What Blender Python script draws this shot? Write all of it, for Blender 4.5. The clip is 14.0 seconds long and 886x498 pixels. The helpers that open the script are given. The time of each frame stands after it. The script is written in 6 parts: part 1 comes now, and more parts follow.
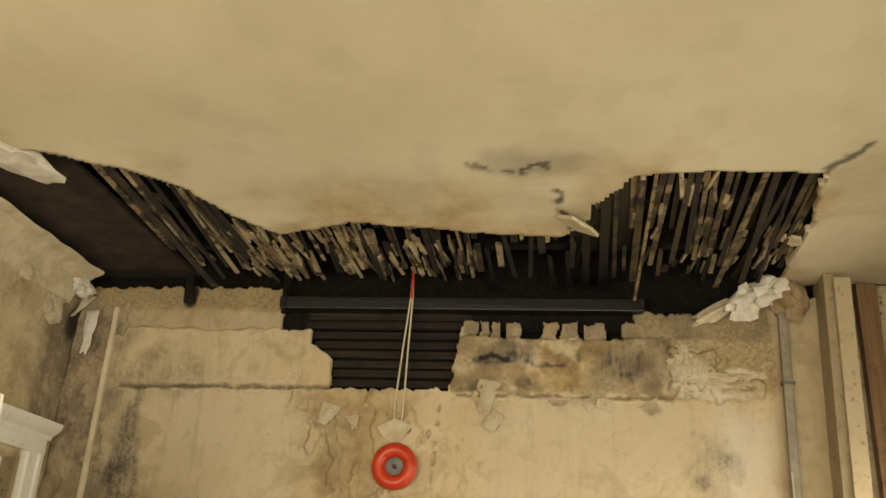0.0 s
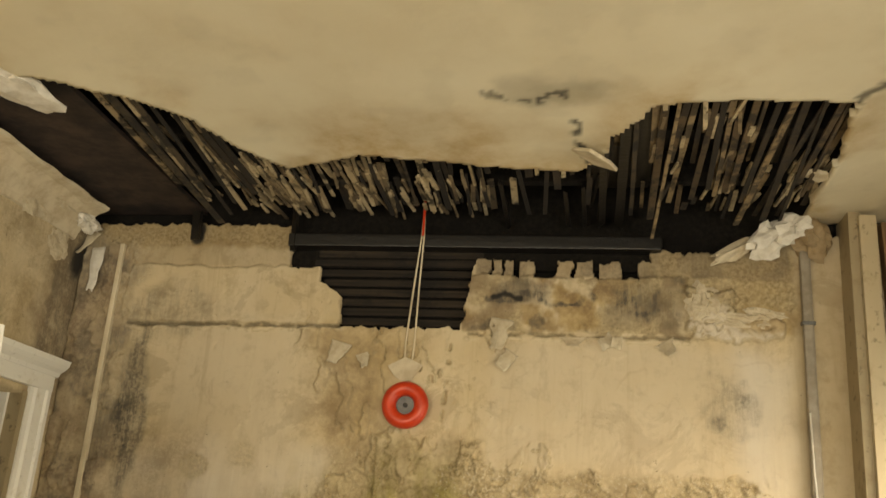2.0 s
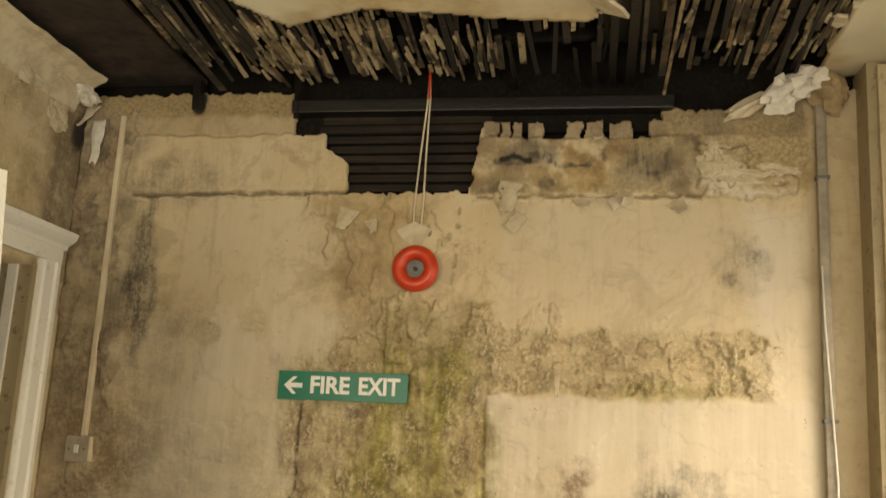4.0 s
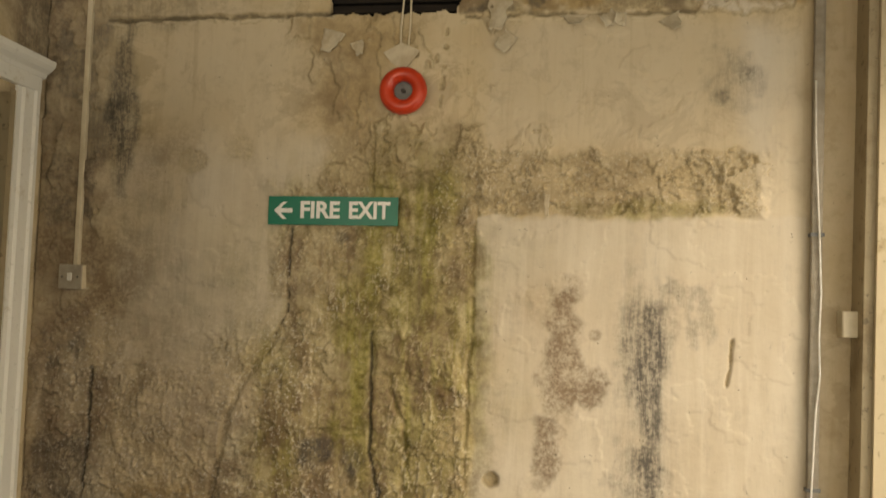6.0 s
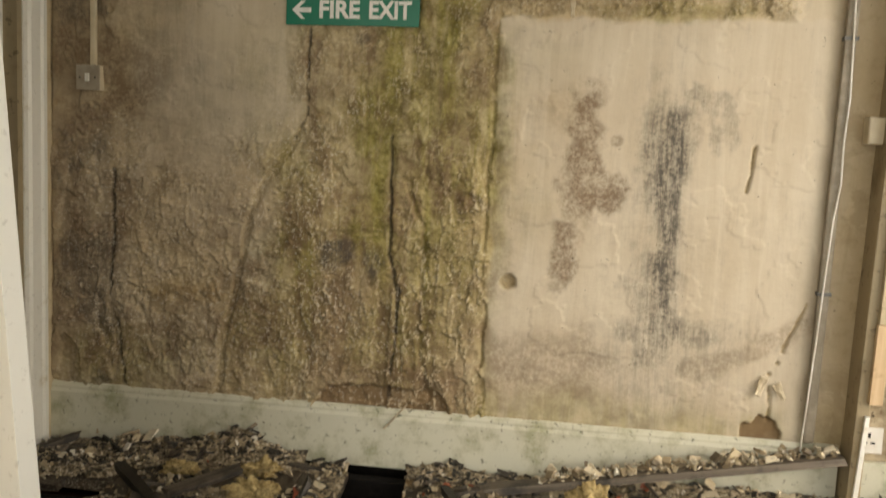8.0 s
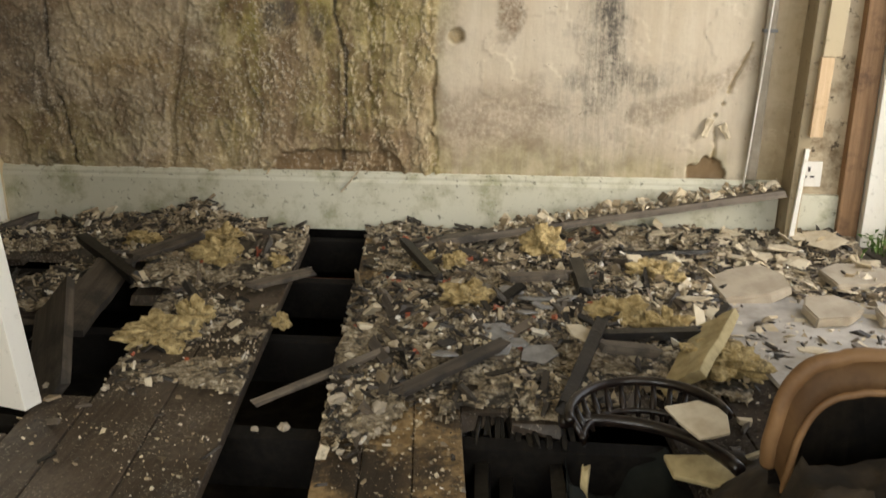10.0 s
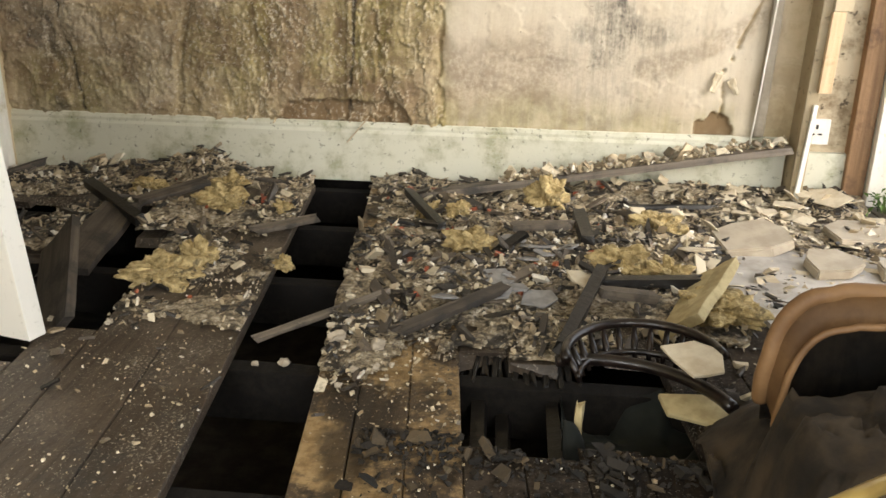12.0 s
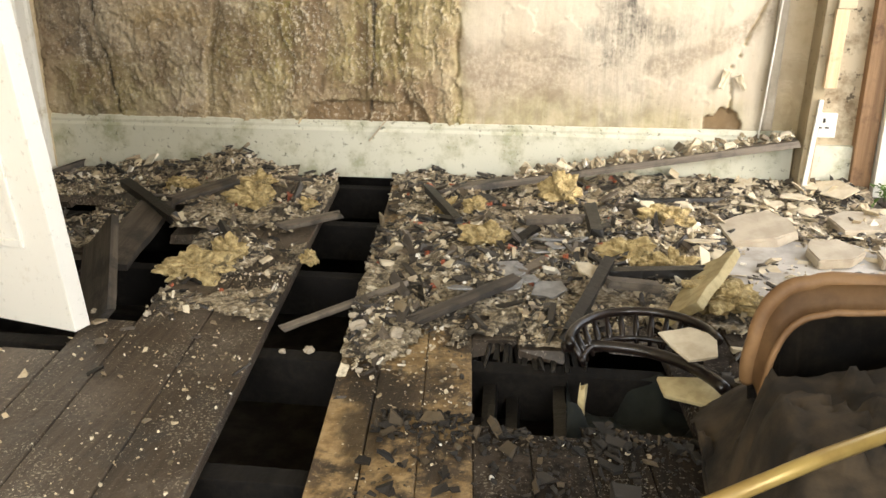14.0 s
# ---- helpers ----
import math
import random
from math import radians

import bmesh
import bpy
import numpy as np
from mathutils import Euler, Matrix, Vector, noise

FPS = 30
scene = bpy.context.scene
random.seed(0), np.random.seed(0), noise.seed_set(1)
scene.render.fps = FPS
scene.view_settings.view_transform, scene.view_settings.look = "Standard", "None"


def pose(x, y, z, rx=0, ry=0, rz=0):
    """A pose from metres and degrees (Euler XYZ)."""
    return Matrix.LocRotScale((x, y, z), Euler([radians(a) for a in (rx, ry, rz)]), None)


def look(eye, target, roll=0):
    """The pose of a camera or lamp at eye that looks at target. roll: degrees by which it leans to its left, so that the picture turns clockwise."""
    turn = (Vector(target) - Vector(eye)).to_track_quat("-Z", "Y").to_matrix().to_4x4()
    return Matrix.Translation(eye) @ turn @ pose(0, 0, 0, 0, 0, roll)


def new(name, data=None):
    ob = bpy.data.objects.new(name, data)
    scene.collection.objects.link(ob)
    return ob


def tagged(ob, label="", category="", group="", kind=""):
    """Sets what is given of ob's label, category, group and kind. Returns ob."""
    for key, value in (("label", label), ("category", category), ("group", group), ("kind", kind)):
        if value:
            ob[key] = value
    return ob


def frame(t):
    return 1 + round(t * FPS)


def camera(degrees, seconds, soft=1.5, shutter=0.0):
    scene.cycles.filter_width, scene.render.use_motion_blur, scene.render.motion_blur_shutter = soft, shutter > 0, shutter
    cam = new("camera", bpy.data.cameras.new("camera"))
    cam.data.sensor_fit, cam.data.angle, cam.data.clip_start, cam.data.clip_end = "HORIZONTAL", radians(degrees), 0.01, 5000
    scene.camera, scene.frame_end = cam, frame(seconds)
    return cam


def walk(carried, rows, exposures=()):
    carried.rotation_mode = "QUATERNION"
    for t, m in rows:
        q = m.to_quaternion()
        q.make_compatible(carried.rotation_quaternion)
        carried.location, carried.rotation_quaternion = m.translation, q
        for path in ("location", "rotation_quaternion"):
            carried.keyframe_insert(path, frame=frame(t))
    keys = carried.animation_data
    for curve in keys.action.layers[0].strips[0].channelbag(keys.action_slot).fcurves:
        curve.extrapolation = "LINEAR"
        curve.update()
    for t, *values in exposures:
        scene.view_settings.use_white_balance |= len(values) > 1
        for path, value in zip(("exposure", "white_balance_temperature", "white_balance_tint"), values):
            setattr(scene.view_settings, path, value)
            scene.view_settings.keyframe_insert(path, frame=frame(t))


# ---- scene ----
cam = camera(53.5, 14.0, 1.5, 0.5)
PATH = [
    (0, (1.08, -3.145, 1.524), (0.801, -1.314, 2.279), 3.2),
    (0.5, (1.081, -3.133, 1.538), (0.79, -1.306, 2.298), 3.5),
    (1, (1.082, -3.116, 1.537), (0.778, -1.279, 2.267), 3.6),
    (1.5, (1.061, -3.091, 1.531), (0.773, -1.234, 2.215), 3.8),
    (2, (1.058, -3.058, 1.514), (0.759, -1.188, 2.157), 3.6),
    (4.5, (1.037, -2.974, 1.355), (0.735, -1.032, 1.727), 2.1),
    (5, (1.038, -2.961, 1.315), (0.748, -1.006, 1.626), 1.5),
    (5.5, (1.03, -2.951, 1.265), (0.742, -0.985, 1.489), 1.4),
    (6, (1.033, -2.944, 1.231), (0.758, -0.968, 1.372), 1.6),
    (6.5, (1.028, -2.94, 1.199), (0.747, -0.961, 1.264), 1.0),
    (7, (1.013, -2.938, 1.144), (0.727, -0.958, 1.134), 1.6),
    (7.5, (1.005, -2.941, 1.112), (0.721, -0.963, 1.027), 1.6),
    (8, (1.006, -2.947, 1.09), (0.719, -0.979, 0.882), 2.4),
    (8.5, (1.008, -2.96, 1.047), (0.724, -1.003, 0.749), 1.8),
    (9, (1.015, -2.976, 0.994), (0.796, -1.035, 0.567), 1.6),
    (11.5, (1.068, -3.019, 0.868), (0.895, -1.16, 0.15), -0.6),
    (12, (1.063, -3.025, 0.858), (0.865, -1.156, 0.172), 0.9),
    (12.5, (1.066, -3.024, 0.846), (0.839, -1.163, 0.15), 0.8),
    (13, (1.073, -3.03, 0.863), (0.822, -1.19, 0.12), -1.3),
    (13.5, (1.096, -3.118, 0.899), (0.851, -1.27, 0.174), -0.3),
    (14, (1.11, -3.139, 0.906), (0.849, -1.285, 0.204), -0.3),
]
EXPOSURES = [(0, 0.45, 7900, 6), (2, 0.4, 7900, 6), (4.5, 0.2, 7900, 7), (6.5, -0.16, 7300, 8), (8.5, -0.17, 6550, 8), (9, -0.17, 6400, 8), (11.5, 0.35, 6100, 9), (12.5, 0.58, 6100, 9), (13.5, 0.78, 6100, 9), (14, 0.78, 6100, 9)]
walk(cam, [(t, look(eye, target, roll)) for t, eye, target, roll in PATH], EXPOSURES)

# ---- sizes of the room ----
LEFT, RIGHT, BACK, FRONT, CEIL = -0.86, 2.25, 0.0, -5.0, 2.68
SKEW = 0.11          # the floorboards run a little askew of the wall
rng = np.random.default_rng(7)

# ---- world and light ----
world = bpy.data.worlds.new("sky")
scene.world = world
world.use_nodes = True
wn = world.node_tree
sky = wn.nodes.new("ShaderNodeTexSky")
sky.sky_type, sky.sun_disc = "NISHITA", False
sky.sun_elevation, sky.sun_rotation = radians(22), radians(124)
sky.air_density, sky.dust_density = 1.0, 4.0
wn.nodes["Background"].inputs["Strength"].default_value = 0.12
wn.links.new(sky.outputs[0], wn.nodes["Background"].inputs["Color"])

sun = new("sun", bpy.data.lights.new("sun", "SUN"))
sun.data.energy, sun.data.angle, sun.data.color = 0.7, radians(12), (1, 0.97, 0.93)
sun.matrix_world = look((5, -3.4, 2.5), (0, 0, 0))


def daylight(name, eye, target, wide, high, watts, colour):
    """The sky's light in an opening, real or added."""
    lamp = new(name, bpy.data.lights.new(name, "AREA"))
    lamp.data.shape, lamp.data.size, lamp.data.size_y = "RECTANGLE", wide, high
    lamp.data.energy, lamp.data.color = watts, colour
    lamp.matrix_world = look(eye, target)
    return lamp


daylight("door_daylight", (2.24, -0.82, 1.08), (0, -0.82, 1.02), 1.25, 1.95, 11, (1, 0.97, 0.93))
# fill lamps in two unseen windows, added to brighten the room
daylight("front_fill_light", (-0.05, -4.93, 1.22), (-0.25, 0, 1.0), 1.5, 1.3, 46, (1, 0.95, 0.86))
daylight("side_fill_light", (2.24, -3.95, 1.38), (-0.4, 0.0, 1.1), 1.2, 1.2, 42, (1, 0.96, 0.88))


# ---- materials ----
class Mat:
    """A node material under construction."""

    def __init__(self, name, rough=0.8, metal=0.0):
        self.m = bpy.data.materials.new(name)
        self.m.use_nodes = True
        self.t = self.m.node_tree
        self.b = self.t.nodes["Principled BSDF"]
        self.b.inputs["Roughness"].default_value = rough
        self.b.inputs["Metallic"].default_value = metal
        self.co = self.t.nodes.new("ShaderNodeTexCoord").outputs["Object"]

    def put(self, socket, value):
        if isinstance(value, bpy.types.NodeSocket):
            self.t.links.new(value, socket)
        elif isinstance(value, (tuple, list)) and len(value) == 3 and socket.type == "RGBA":
            socket.default_value = (*value, 1)
        else:
            socket.default_value = value

    def stretch(self, x, y, z):
        n = self.t.nodes.new("ShaderNodeMapping")
        self.t.links.new(self.co, n.inputs[0])
        n.inputs["Scale"].default_value = (x, y, z)
        return n.outputs[0]

    def noise(self, scale, detail=5, rough=0.6, co=None, distort=0.0):
        n = self.t.nodes.new("ShaderNodeTexNoise")
        n.inputs["Scale"].default_value, n.inputs["Detail"].default_value = scale, detail
        n.inputs["Roughness"].default_value, n.inputs["Distortion"].default_value = rough, distort
        self.t.links.new(co or self.co, n.inputs["Vector"])
        return n.outputs["Fac"]

    def step(self, value, low, high, a=0.0, b=1.0):
        n = self.t.nodes.new("ShaderNodeMapRange")
        n.interpolation_type = "SMOOTHSTEP"
        self.put(n.inputs["Value"], value)
        for key, v in (("From Min", low), ("From Max", high), ("To Min", a), ("To Max", b)):
            n.inputs[key].default_value = v
        return n.outputs[0]

    def math(self, op, a, b=0.0):
        n = self.t.nodes.new("ShaderNodeMath")
        n.operation = op
        self.put(n.inputs[0], a)
        self.put(n.inputs[1], b)
        return n.outputs[0]

    def mix(self, fac, a, b):
        n = self.t.nodes.new("ShaderNodeMix")
        n.data_type = "RGBA"
        self.put(n.inputs["Factor"], fac)
        self.put(n.inputs[6], a)
        self.put(n.inputs[7], b)
        return n.outputs[2]

    def attribute(self, name):
        n = self.t.nodes.new("ShaderNodeAttribute")
        n.attribute_name = name
        return n.outputs["Fac"]

    def island(self):
        return self.t.nodes.new("ShaderNodeNewGeometry").outputs["Random Per Island"]

    def random(self):
        return self.t.nodes.new("ShaderNodeObjectInfo").outputs["Random"]

    def ramp(self, fac, stops):
        n = self.t.nodes.new("ShaderNodeValToRGB")
        self.put(n.inputs[0], fac)
        e = n.color_ramp.elements
        while len(e) < len(stops):
            e.new(0.5)
        for el, (p, c) in zip(e, stops):
            el.position, el.color = p, (*c, 1)
        return n.outputs[0]

    def bump(self, height, strength=0.4, distance=0.004):
        n = self.t.nodes.new("ShaderNodeBump")
        n.inputs["Strength"].default_value, n.inputs["Distance"].default_value = strength, distance
        self.put(n.inputs["Height"], height)
        self.t.links.new(n.outputs[0], self.b.inputs["Normal"])
        return self

    def colour(self, value):
        self.put(self.b.inputs["Base Color"], value)
        return self

    def gloss(self, value):
        self.put(self.b.inputs["Roughness"], value)
        return self


def wood_mat(name, dark, light, grain=(60, 3, 60), dirt=(0.03, 0.027, 0.024), dirty=0.5, rough=0.7, dust=0.0):
    k = Mat(name, rough)
    g = k.noise(1.0, 6, 0.65, k.stretch(*grain))
    c = k.mix(k.step(g, 0.3, 0.7), dark, light)
    c = k.mix(k.math("MULTIPLY", k.random(), 0.5), c, dark)
    stain = k.step(k.noise(7, 6, 0.7), 0.62 - 0.25 * dirty, 0.75 - 0.2 * dirty)
    c = k.mix(k.math("MULTIPLY", stain, 0.85), c, dirt)
    if dust:
        film = k.math("ADD", k.math("MULTIPLY", k.noise(3.5, 6, 0.65), 0.7), k.math("MULTIPLY", k.noise(60, 5, 0.7), 0.3))
        c = k.mix(k.step(film, 0.46, 0.62, 0.0, dust), c, (0.135, 0.105, 0.078))
        c = k.mix(k.step(k.math("ADD", k.math("MULTIPLY", k.noise(150, 3, 0.7), 0.7), k.math("MULTIPLY", k.noise(6, 4), 0.3)), 0.56, 0.63, 0.0, dust), c, (0.42, 0.38, 0.31))
    k.colour(c)
    k.bump(k.math("ADD", g, k.noise(90, 3)), 0.5, 0.003)
    k.b.inputs["Specular IOR Level"].default_value = 0.25 if rough > 0.9 else 0.5
    return k.m


def dusty_board_mat():
    """Floorboards under a skin of ochre plaster dust, with dark wet stains."""
    k = Mat("dusty_floorboard", 0.6)
    g = k.noise(1.0, 6, 0.65, k.stretch(60, 3, 60))
    c = k.mix(k.step(g, 0.3, 0.7), (0.022, 0.015, 0.010), (0.075, 0.052, 0.032))
    dust = k.math("ADD", k.math("MULTIPLY", k.noise(6, 6, 0.65, None, 0.4), 0.7), k.math("MULTIPLY", k.noise(50, 5, 0.7), 0.3))
    c = k.mix(k.step(dust, 0.45, 0.57, 0.0, 0.92), c, k.mix(k.step(k.noise(26, 5), 0.35, 0.65), (0.20, 0.125, 0.048), (0.42, 0.295, 0.145)))
    c = k.mix(k.step(k.noise(3.1, 5, 0.6, k.stretch(1.6, 0.7, 1)), 0.52, 0.62, 0.0, 0.8), c, (0.022, 0.015, 0.009))
    c = k.mix(k.step(k.noise(130, 3, 0.7), 0.62, 0.70, 0.0, 0.7), c, (0.48, 0.40, 0.27))
    k.colour(c)
    k.bump(k.math("ADD", g, k.noise(70, 4)), 0.6, 0.004)
    return k.m


def plaster_mat():
    """Old wall plaster: paint, bare render, mould, algae and painted shade where the wall's own layers say so."""
    k = Mat("mouldy_plaster", 0.86)
    big, mid, fine = k.noise(2.2, 6, 0.6), k.noise(11, 7, 0.68), k.noise(75, 6, 0.7)
    streak = k.noise(1.0, 6, 0.65, k.stretch(13, 13, 1.1), 1.2)
    brush = k.noise(1.0, 7, 0.75, k.stretch(60, 60, 7))
    c = k.mix(k.step(big, 0.3, 0.7), (0.56, 0.45, 0.275), (0.66, 0.565, 0.40))
    c = k.mix(k.math("MULTIPLY", k.step(mid, 0.50, 0.68), 0.45), c, (0.35, 0.265, 0.145))
    c = k.mix(k.math("MULTIPLY", k.step(streak, 0.50, 0.72), 0.35), c, (0.36, 0.27, 0.15))
    c = k.mix(k.math("MULTIPLY", k.step(k.noise(4.5, 8, 0.72, None, 0.6), 0.52, 0.60), 0.38), c, (0.30, 0.225, 0.125))
    pale = k.mix(k.step(k.math("ADD", k.math("MULTIPLY", streak, 0.5), k.math("MULTIPLY", big, 0.5)), 0.38, 0.66), (0.64, 0.575, 0.465), (0.55, 0.475, 0.36))
    pale = k.mix(k.math("MULTIPLY", k.step(k.math("ADD", k.math("MULTIPLY", brush, 0.5), k.math("MULTIPLY", mid, 0.5)), 0.50, 0.66), 0.30), pale, (0.37, 0.32, 0.255))
    c = k.mix(k.attribute("pale"), c, pale)
    c = k.mix(k.math("MULTIPLY", k.attribute("ochre"), k.step(mid, 0.25, 0.65, 0.55, 1.0)), c, k.mix(k.step(mid, 0.35, 0.65), (0.42, 0.285, 0.095), (0.24, 0.15, 0.055)))
    # damp stains, and the pier's shadow painted beside the corner
    c = k.mix(k.math("MULTIPLY", k.attribute("damp_shade"), k.step(mid, 0.25, 0.6, 0.6, 0.85)), c, (0.31, 0.235, 0.14))
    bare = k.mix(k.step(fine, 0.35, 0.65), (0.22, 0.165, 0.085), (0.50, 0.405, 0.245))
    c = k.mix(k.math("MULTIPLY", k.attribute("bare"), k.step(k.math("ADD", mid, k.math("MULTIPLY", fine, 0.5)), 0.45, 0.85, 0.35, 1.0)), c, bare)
    grey = k.mix(k.step(fine, 0.35, 0.65), (0.34, 0.285, 0.20), (0.66, 0.585, 0.46))
    c = k.mix(k.math("MULTIPLY", k.attribute("grey"), k.step(mid, 0.3, 0.7, 0.3, 1.0)), c, grey)
    algae = k.mix(k.step(mid, 0.36, 0.64), (0.31, 0.285, 0.06), (0.135, 0.11, 0.028))
    a = k.math("MULTIPLY", k.attribute("algae"), k.step(k.math("ADD", k.math("MULTIPLY", mid, 0.6), k.math("MULTIPLY", streak, 0.5)), 0.38, 0.68, 0.25, 1.0))
    c = k.mix(a, c, algae)
    dots = k.step(k.math("ADD", k.math("MULTIPLY", fine, 0.55), k.math("MULTIPLY", mid, 0.55)), 0.42, 0.64)
    c = k.mix(k.math("MULTIPLY", k.attribute("brown"), k.math("ADD", k.math("MULTIPLY", dots, 0.62), 0.22)), c, (0.17, 0.11, 0.062))
    smear = k.step(k.math("ADD", k.math("ADD", k.math("MULTIPLY", brush, 0.45), k.math("MULTIPLY", mid, 0.35)), k.math("MULTIPLY", fine, 0.35)), 0.48, 0.66)
    c = k.mix(k.math("MULTIPLY", k.attribute("black"), k.math("ADD", k.math("MULTIPLY", smear, 0.62), 0.28)), c, (0.058, 0.053, 0.048))
    c = k.mix(k.math("MULTIPLY", k.attribute("lining"), 0.92), c, k.mix(mid, (0.26, 0.175, 0.085), (0.13, 0.085, 0.045)))
    c = k.mix(k.math("MULTIPLY", k.attribute("curl"), k.step(fine, 0.25, 0.6, 0.35, 0.9)), c, (0.70, 0.61, 0.44))
    c = k.mix(k.attribute("soot"), c, (0.02, 0.017, 0.014))
    # pale salts and specks
    c = k.mix(k.math("MULTIPLY", k.attribute("salt"), k.step(k.noise(85, 4, 0.7), 0.54, 0.64)), c, (0.74, 0.70, 0.61))
    c = k.mix(k.math("MULTIPLY", k.step(k.noise(38, 3, 0.7), 0.67, 0.75), 0.7), c, (0.10, 0.08, 0.05))
    k.colour(c)
    k.bump(k.math("MULTIPLY", k.math("ADD", k.math("MULTIPLY", fine, 0.6), mid), k.math("ADD", k.math("MULTIPLY", k.attribute("rough"), 0.35), 0.4)), 0.5, 0.008)
    return k.m


def ceiling_mat():
    k = Mat("ceiling_plaster", 0.92)
    big, mid = k.noise(1.3, 6, 0.6), k.noise(6, 6, 0.65)
    c = k.mix(k.step(big, 0.3, 0.7), (0.60, 0.54, 0.39), (0.68, 0.63, 0.48))
    c = k.mix(k.math("MULTIPLY", k.step(mid, 0.48, 0.78), 0.22), c, (0.48, 0.40, 0.26))
    c = k.mix(k.math("MULTIPLY", k.attribute("stain"), k.step(mid, 0.3, 0.7, 0.3, 0.9)), c, (0.38, 0.26, 0.11))
    c = k.mix(k.attribute("black"), c, (0.05, 0.045, 0.035))
    k.colour(c)
    k.bump(k.noise(22, 6, 0.6), 0.3, 0.006)
    return k.m


def paint_mat(name, base, dirt, amount=0.5, rough=0.5, scale=9):
    k = Mat(name, rough)
    c = k.mix(k.step(k.noise(scale, 7, 0.7), 0.62 - 0.2 * amount, 0.8 - 0.1 * amount), base, dirt)
    c = k.mix(k.math("MULTIPLY", k.step(k.noise(scale * 5, 4, 0.7), 0.58, 0.68), amount), c, tuple(v * 0.35 for v in dirt))
    k.colour(c)
    k.bump(k.noise(40, 5), 0.25, 0.003)
    return k.m


def chips_mat(name, stops, rough=0.5, soot=0.0):
    k = Mat(name, rough)
    c = k.ramp(k.island(), stops)
    c = k.mix(k.step(k.noise(45, 5, 0.7), 0.5, 0.72, 0.0, 0.6), c, (0.035, 0.03, 0.024))
    if soot:
        c = k.mix(k.step(k.noise(8.5, 5, 0.7, None, 0.5), 0.46, 0.56, 0.0, soot), c, (0.012, 0.010, 0.008))
    k.colour(c)
    k.bump(k.noise(130, 4), 0.5, 0.003)
    return k.m


def plain_mat(name, base, other, rough=0.6, metal=0.0, scale=30, bump=0.2):
    k = Mat(name, rough, metal)
    k.colour(k.mix(k.step(k.noise(scale, 5, 0.65), 0.35, 0.7), base, other))
    k.bump(k.noise(scale * 3, 4), bump, 0.002)
    return k.m


M_WALL = plaster_mat()
M_CEIL = ceiling_mat()
M_SKIRT = paint_mat("aged_cream_gloss", (0.60, 0.60, 0.50), (0.34, 0.34, 0.22), 0.8, 0.5)
M_WHITE = paint_mat("white_gloss", (0.80, 0.79, 0.74), (0.55, 0.50, 0.38), 0.25, 0.35)
M_CREAM = paint_mat("dirty_cream_paint", (0.35, 0.285, 0.18), (0.21, 0.155, 0.085), 0.6, 0.6, 5)
M_OTHER = paint_mat("brown_stained_wall", (0.42, 0.34, 0.24), (0.25, 0.18, 0.10), 0.6, 0.85, 3)
M_BOARD = wood_mat("dirty_floorboard", (0.032, 0.023, 0.016), (0.092, 0.069, 0.048), dirty=0.6, dust=0.75, rough=0.5)
M_BOARD_BURNT = wood_mat("burnt_floorboard", (0.006, 0.0045, 0.0035), (0.030, 0.019, 0.010), dirt=(0.008, 0.006, 0.0045), dirty=0.6, rough=1.0, dust=0.4)
M_DUSTY = dusty_board_mat()
M_CHAR = wood_mat("charred_wood", (0.004, 0.0035, 0.003), (0.018, 0.015, 0.012), dirt=(0.006, 0.005, 0.0045), dirty=0.7, rough=0.42)
# near-black, for what stands inside the floor, wall and ceiling voids
M_VOID = wood_mat("near_black_wood", (0.004, 0.0035, 0.003), (0.016, 0.013, 0.010), dirt=(0.006, 0.005, 0.0045), dirty=0.7, rough=0.95)
M_PLANK = wood_mat("weathered_wood", (0.08, 0.065, 0.05), (0.21, 0.175, 0.135), (3, 60, 60), dirty=0.5)
M_PINE = wood_mat("raw_pine", (0.54, 0.38, 0.22), (0.66, 0.50, 0.32), (60, 60, 3), (0.30, 0.17, 0.08), 0.2)
M_POST = wood_mat("orange_stained_timber", (0.16, 0.09, 0.042), (0.30, 0.18, 0.09), (60, 60, 3), (0.08, 0.04, 0.02), 0.4)
M_BURNT = plain_mat("scorched_brown_board", (0.012, 0.008, 0.007), (0.05, 0.031, 0.024), 0.85, 0, 9, 0.8)
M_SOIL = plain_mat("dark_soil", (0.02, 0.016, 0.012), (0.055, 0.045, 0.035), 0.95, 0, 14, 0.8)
M_GRIT = None


def grit_mat():
    k = Mat("rubble_dust", 0.5)
    f, g = k.noise(60, 6, 0.75), k.noise(10, 5, 0.65, None, 0.5)
    # plaster and char tones; the blacks also paint shadow between the crumbs
    c = k.ramp(f, [(0.34, (0.012, 0.010, 0.008)), (0.43, (0.16, 0.125, 0.08)), (0.53, (0.42, 0.345, 0.23)), (0.64, (0.74, 0.67, 0.54))])
    c = k.mix(k.step(g, 0.52, 0.62, 0.0, 0.92), c, (0.016, 0.013, 0.010))
    k.colour(c)
    k.bump(f, 1.0, 0.014)
    return k.m


M_GRIT = grit_mat()
M_PALE_CHIPS = chips_mat("plaster_chips", [(0.0, (0.10, 0.08, 0.052)), (0.30, (0.30, 0.235, 0.15)), (0.60, (0.50, 0.42, 0.28)), (0.88, (0.66, 0.585, 0.44)), (1.0, (0.80, 0.77, 0.70))], 0.38)
M_DARK_CHIPS = chips_mat("charred_chips", [(0.0, (0.012, 0.011, 0.010)), (0.6, (0.05, 0.042, 0.034)), (1.0, (0.15, 0.12, 0.09))])
M_SOOT_CHIPS = chips_mat("soot_chips", [(0.0, (0.006, 0.005, 0.004)), (0.8, (0.022, 0.017, 0.012)), (1.0, (0.09, 0.065, 0.035))], 0.8)
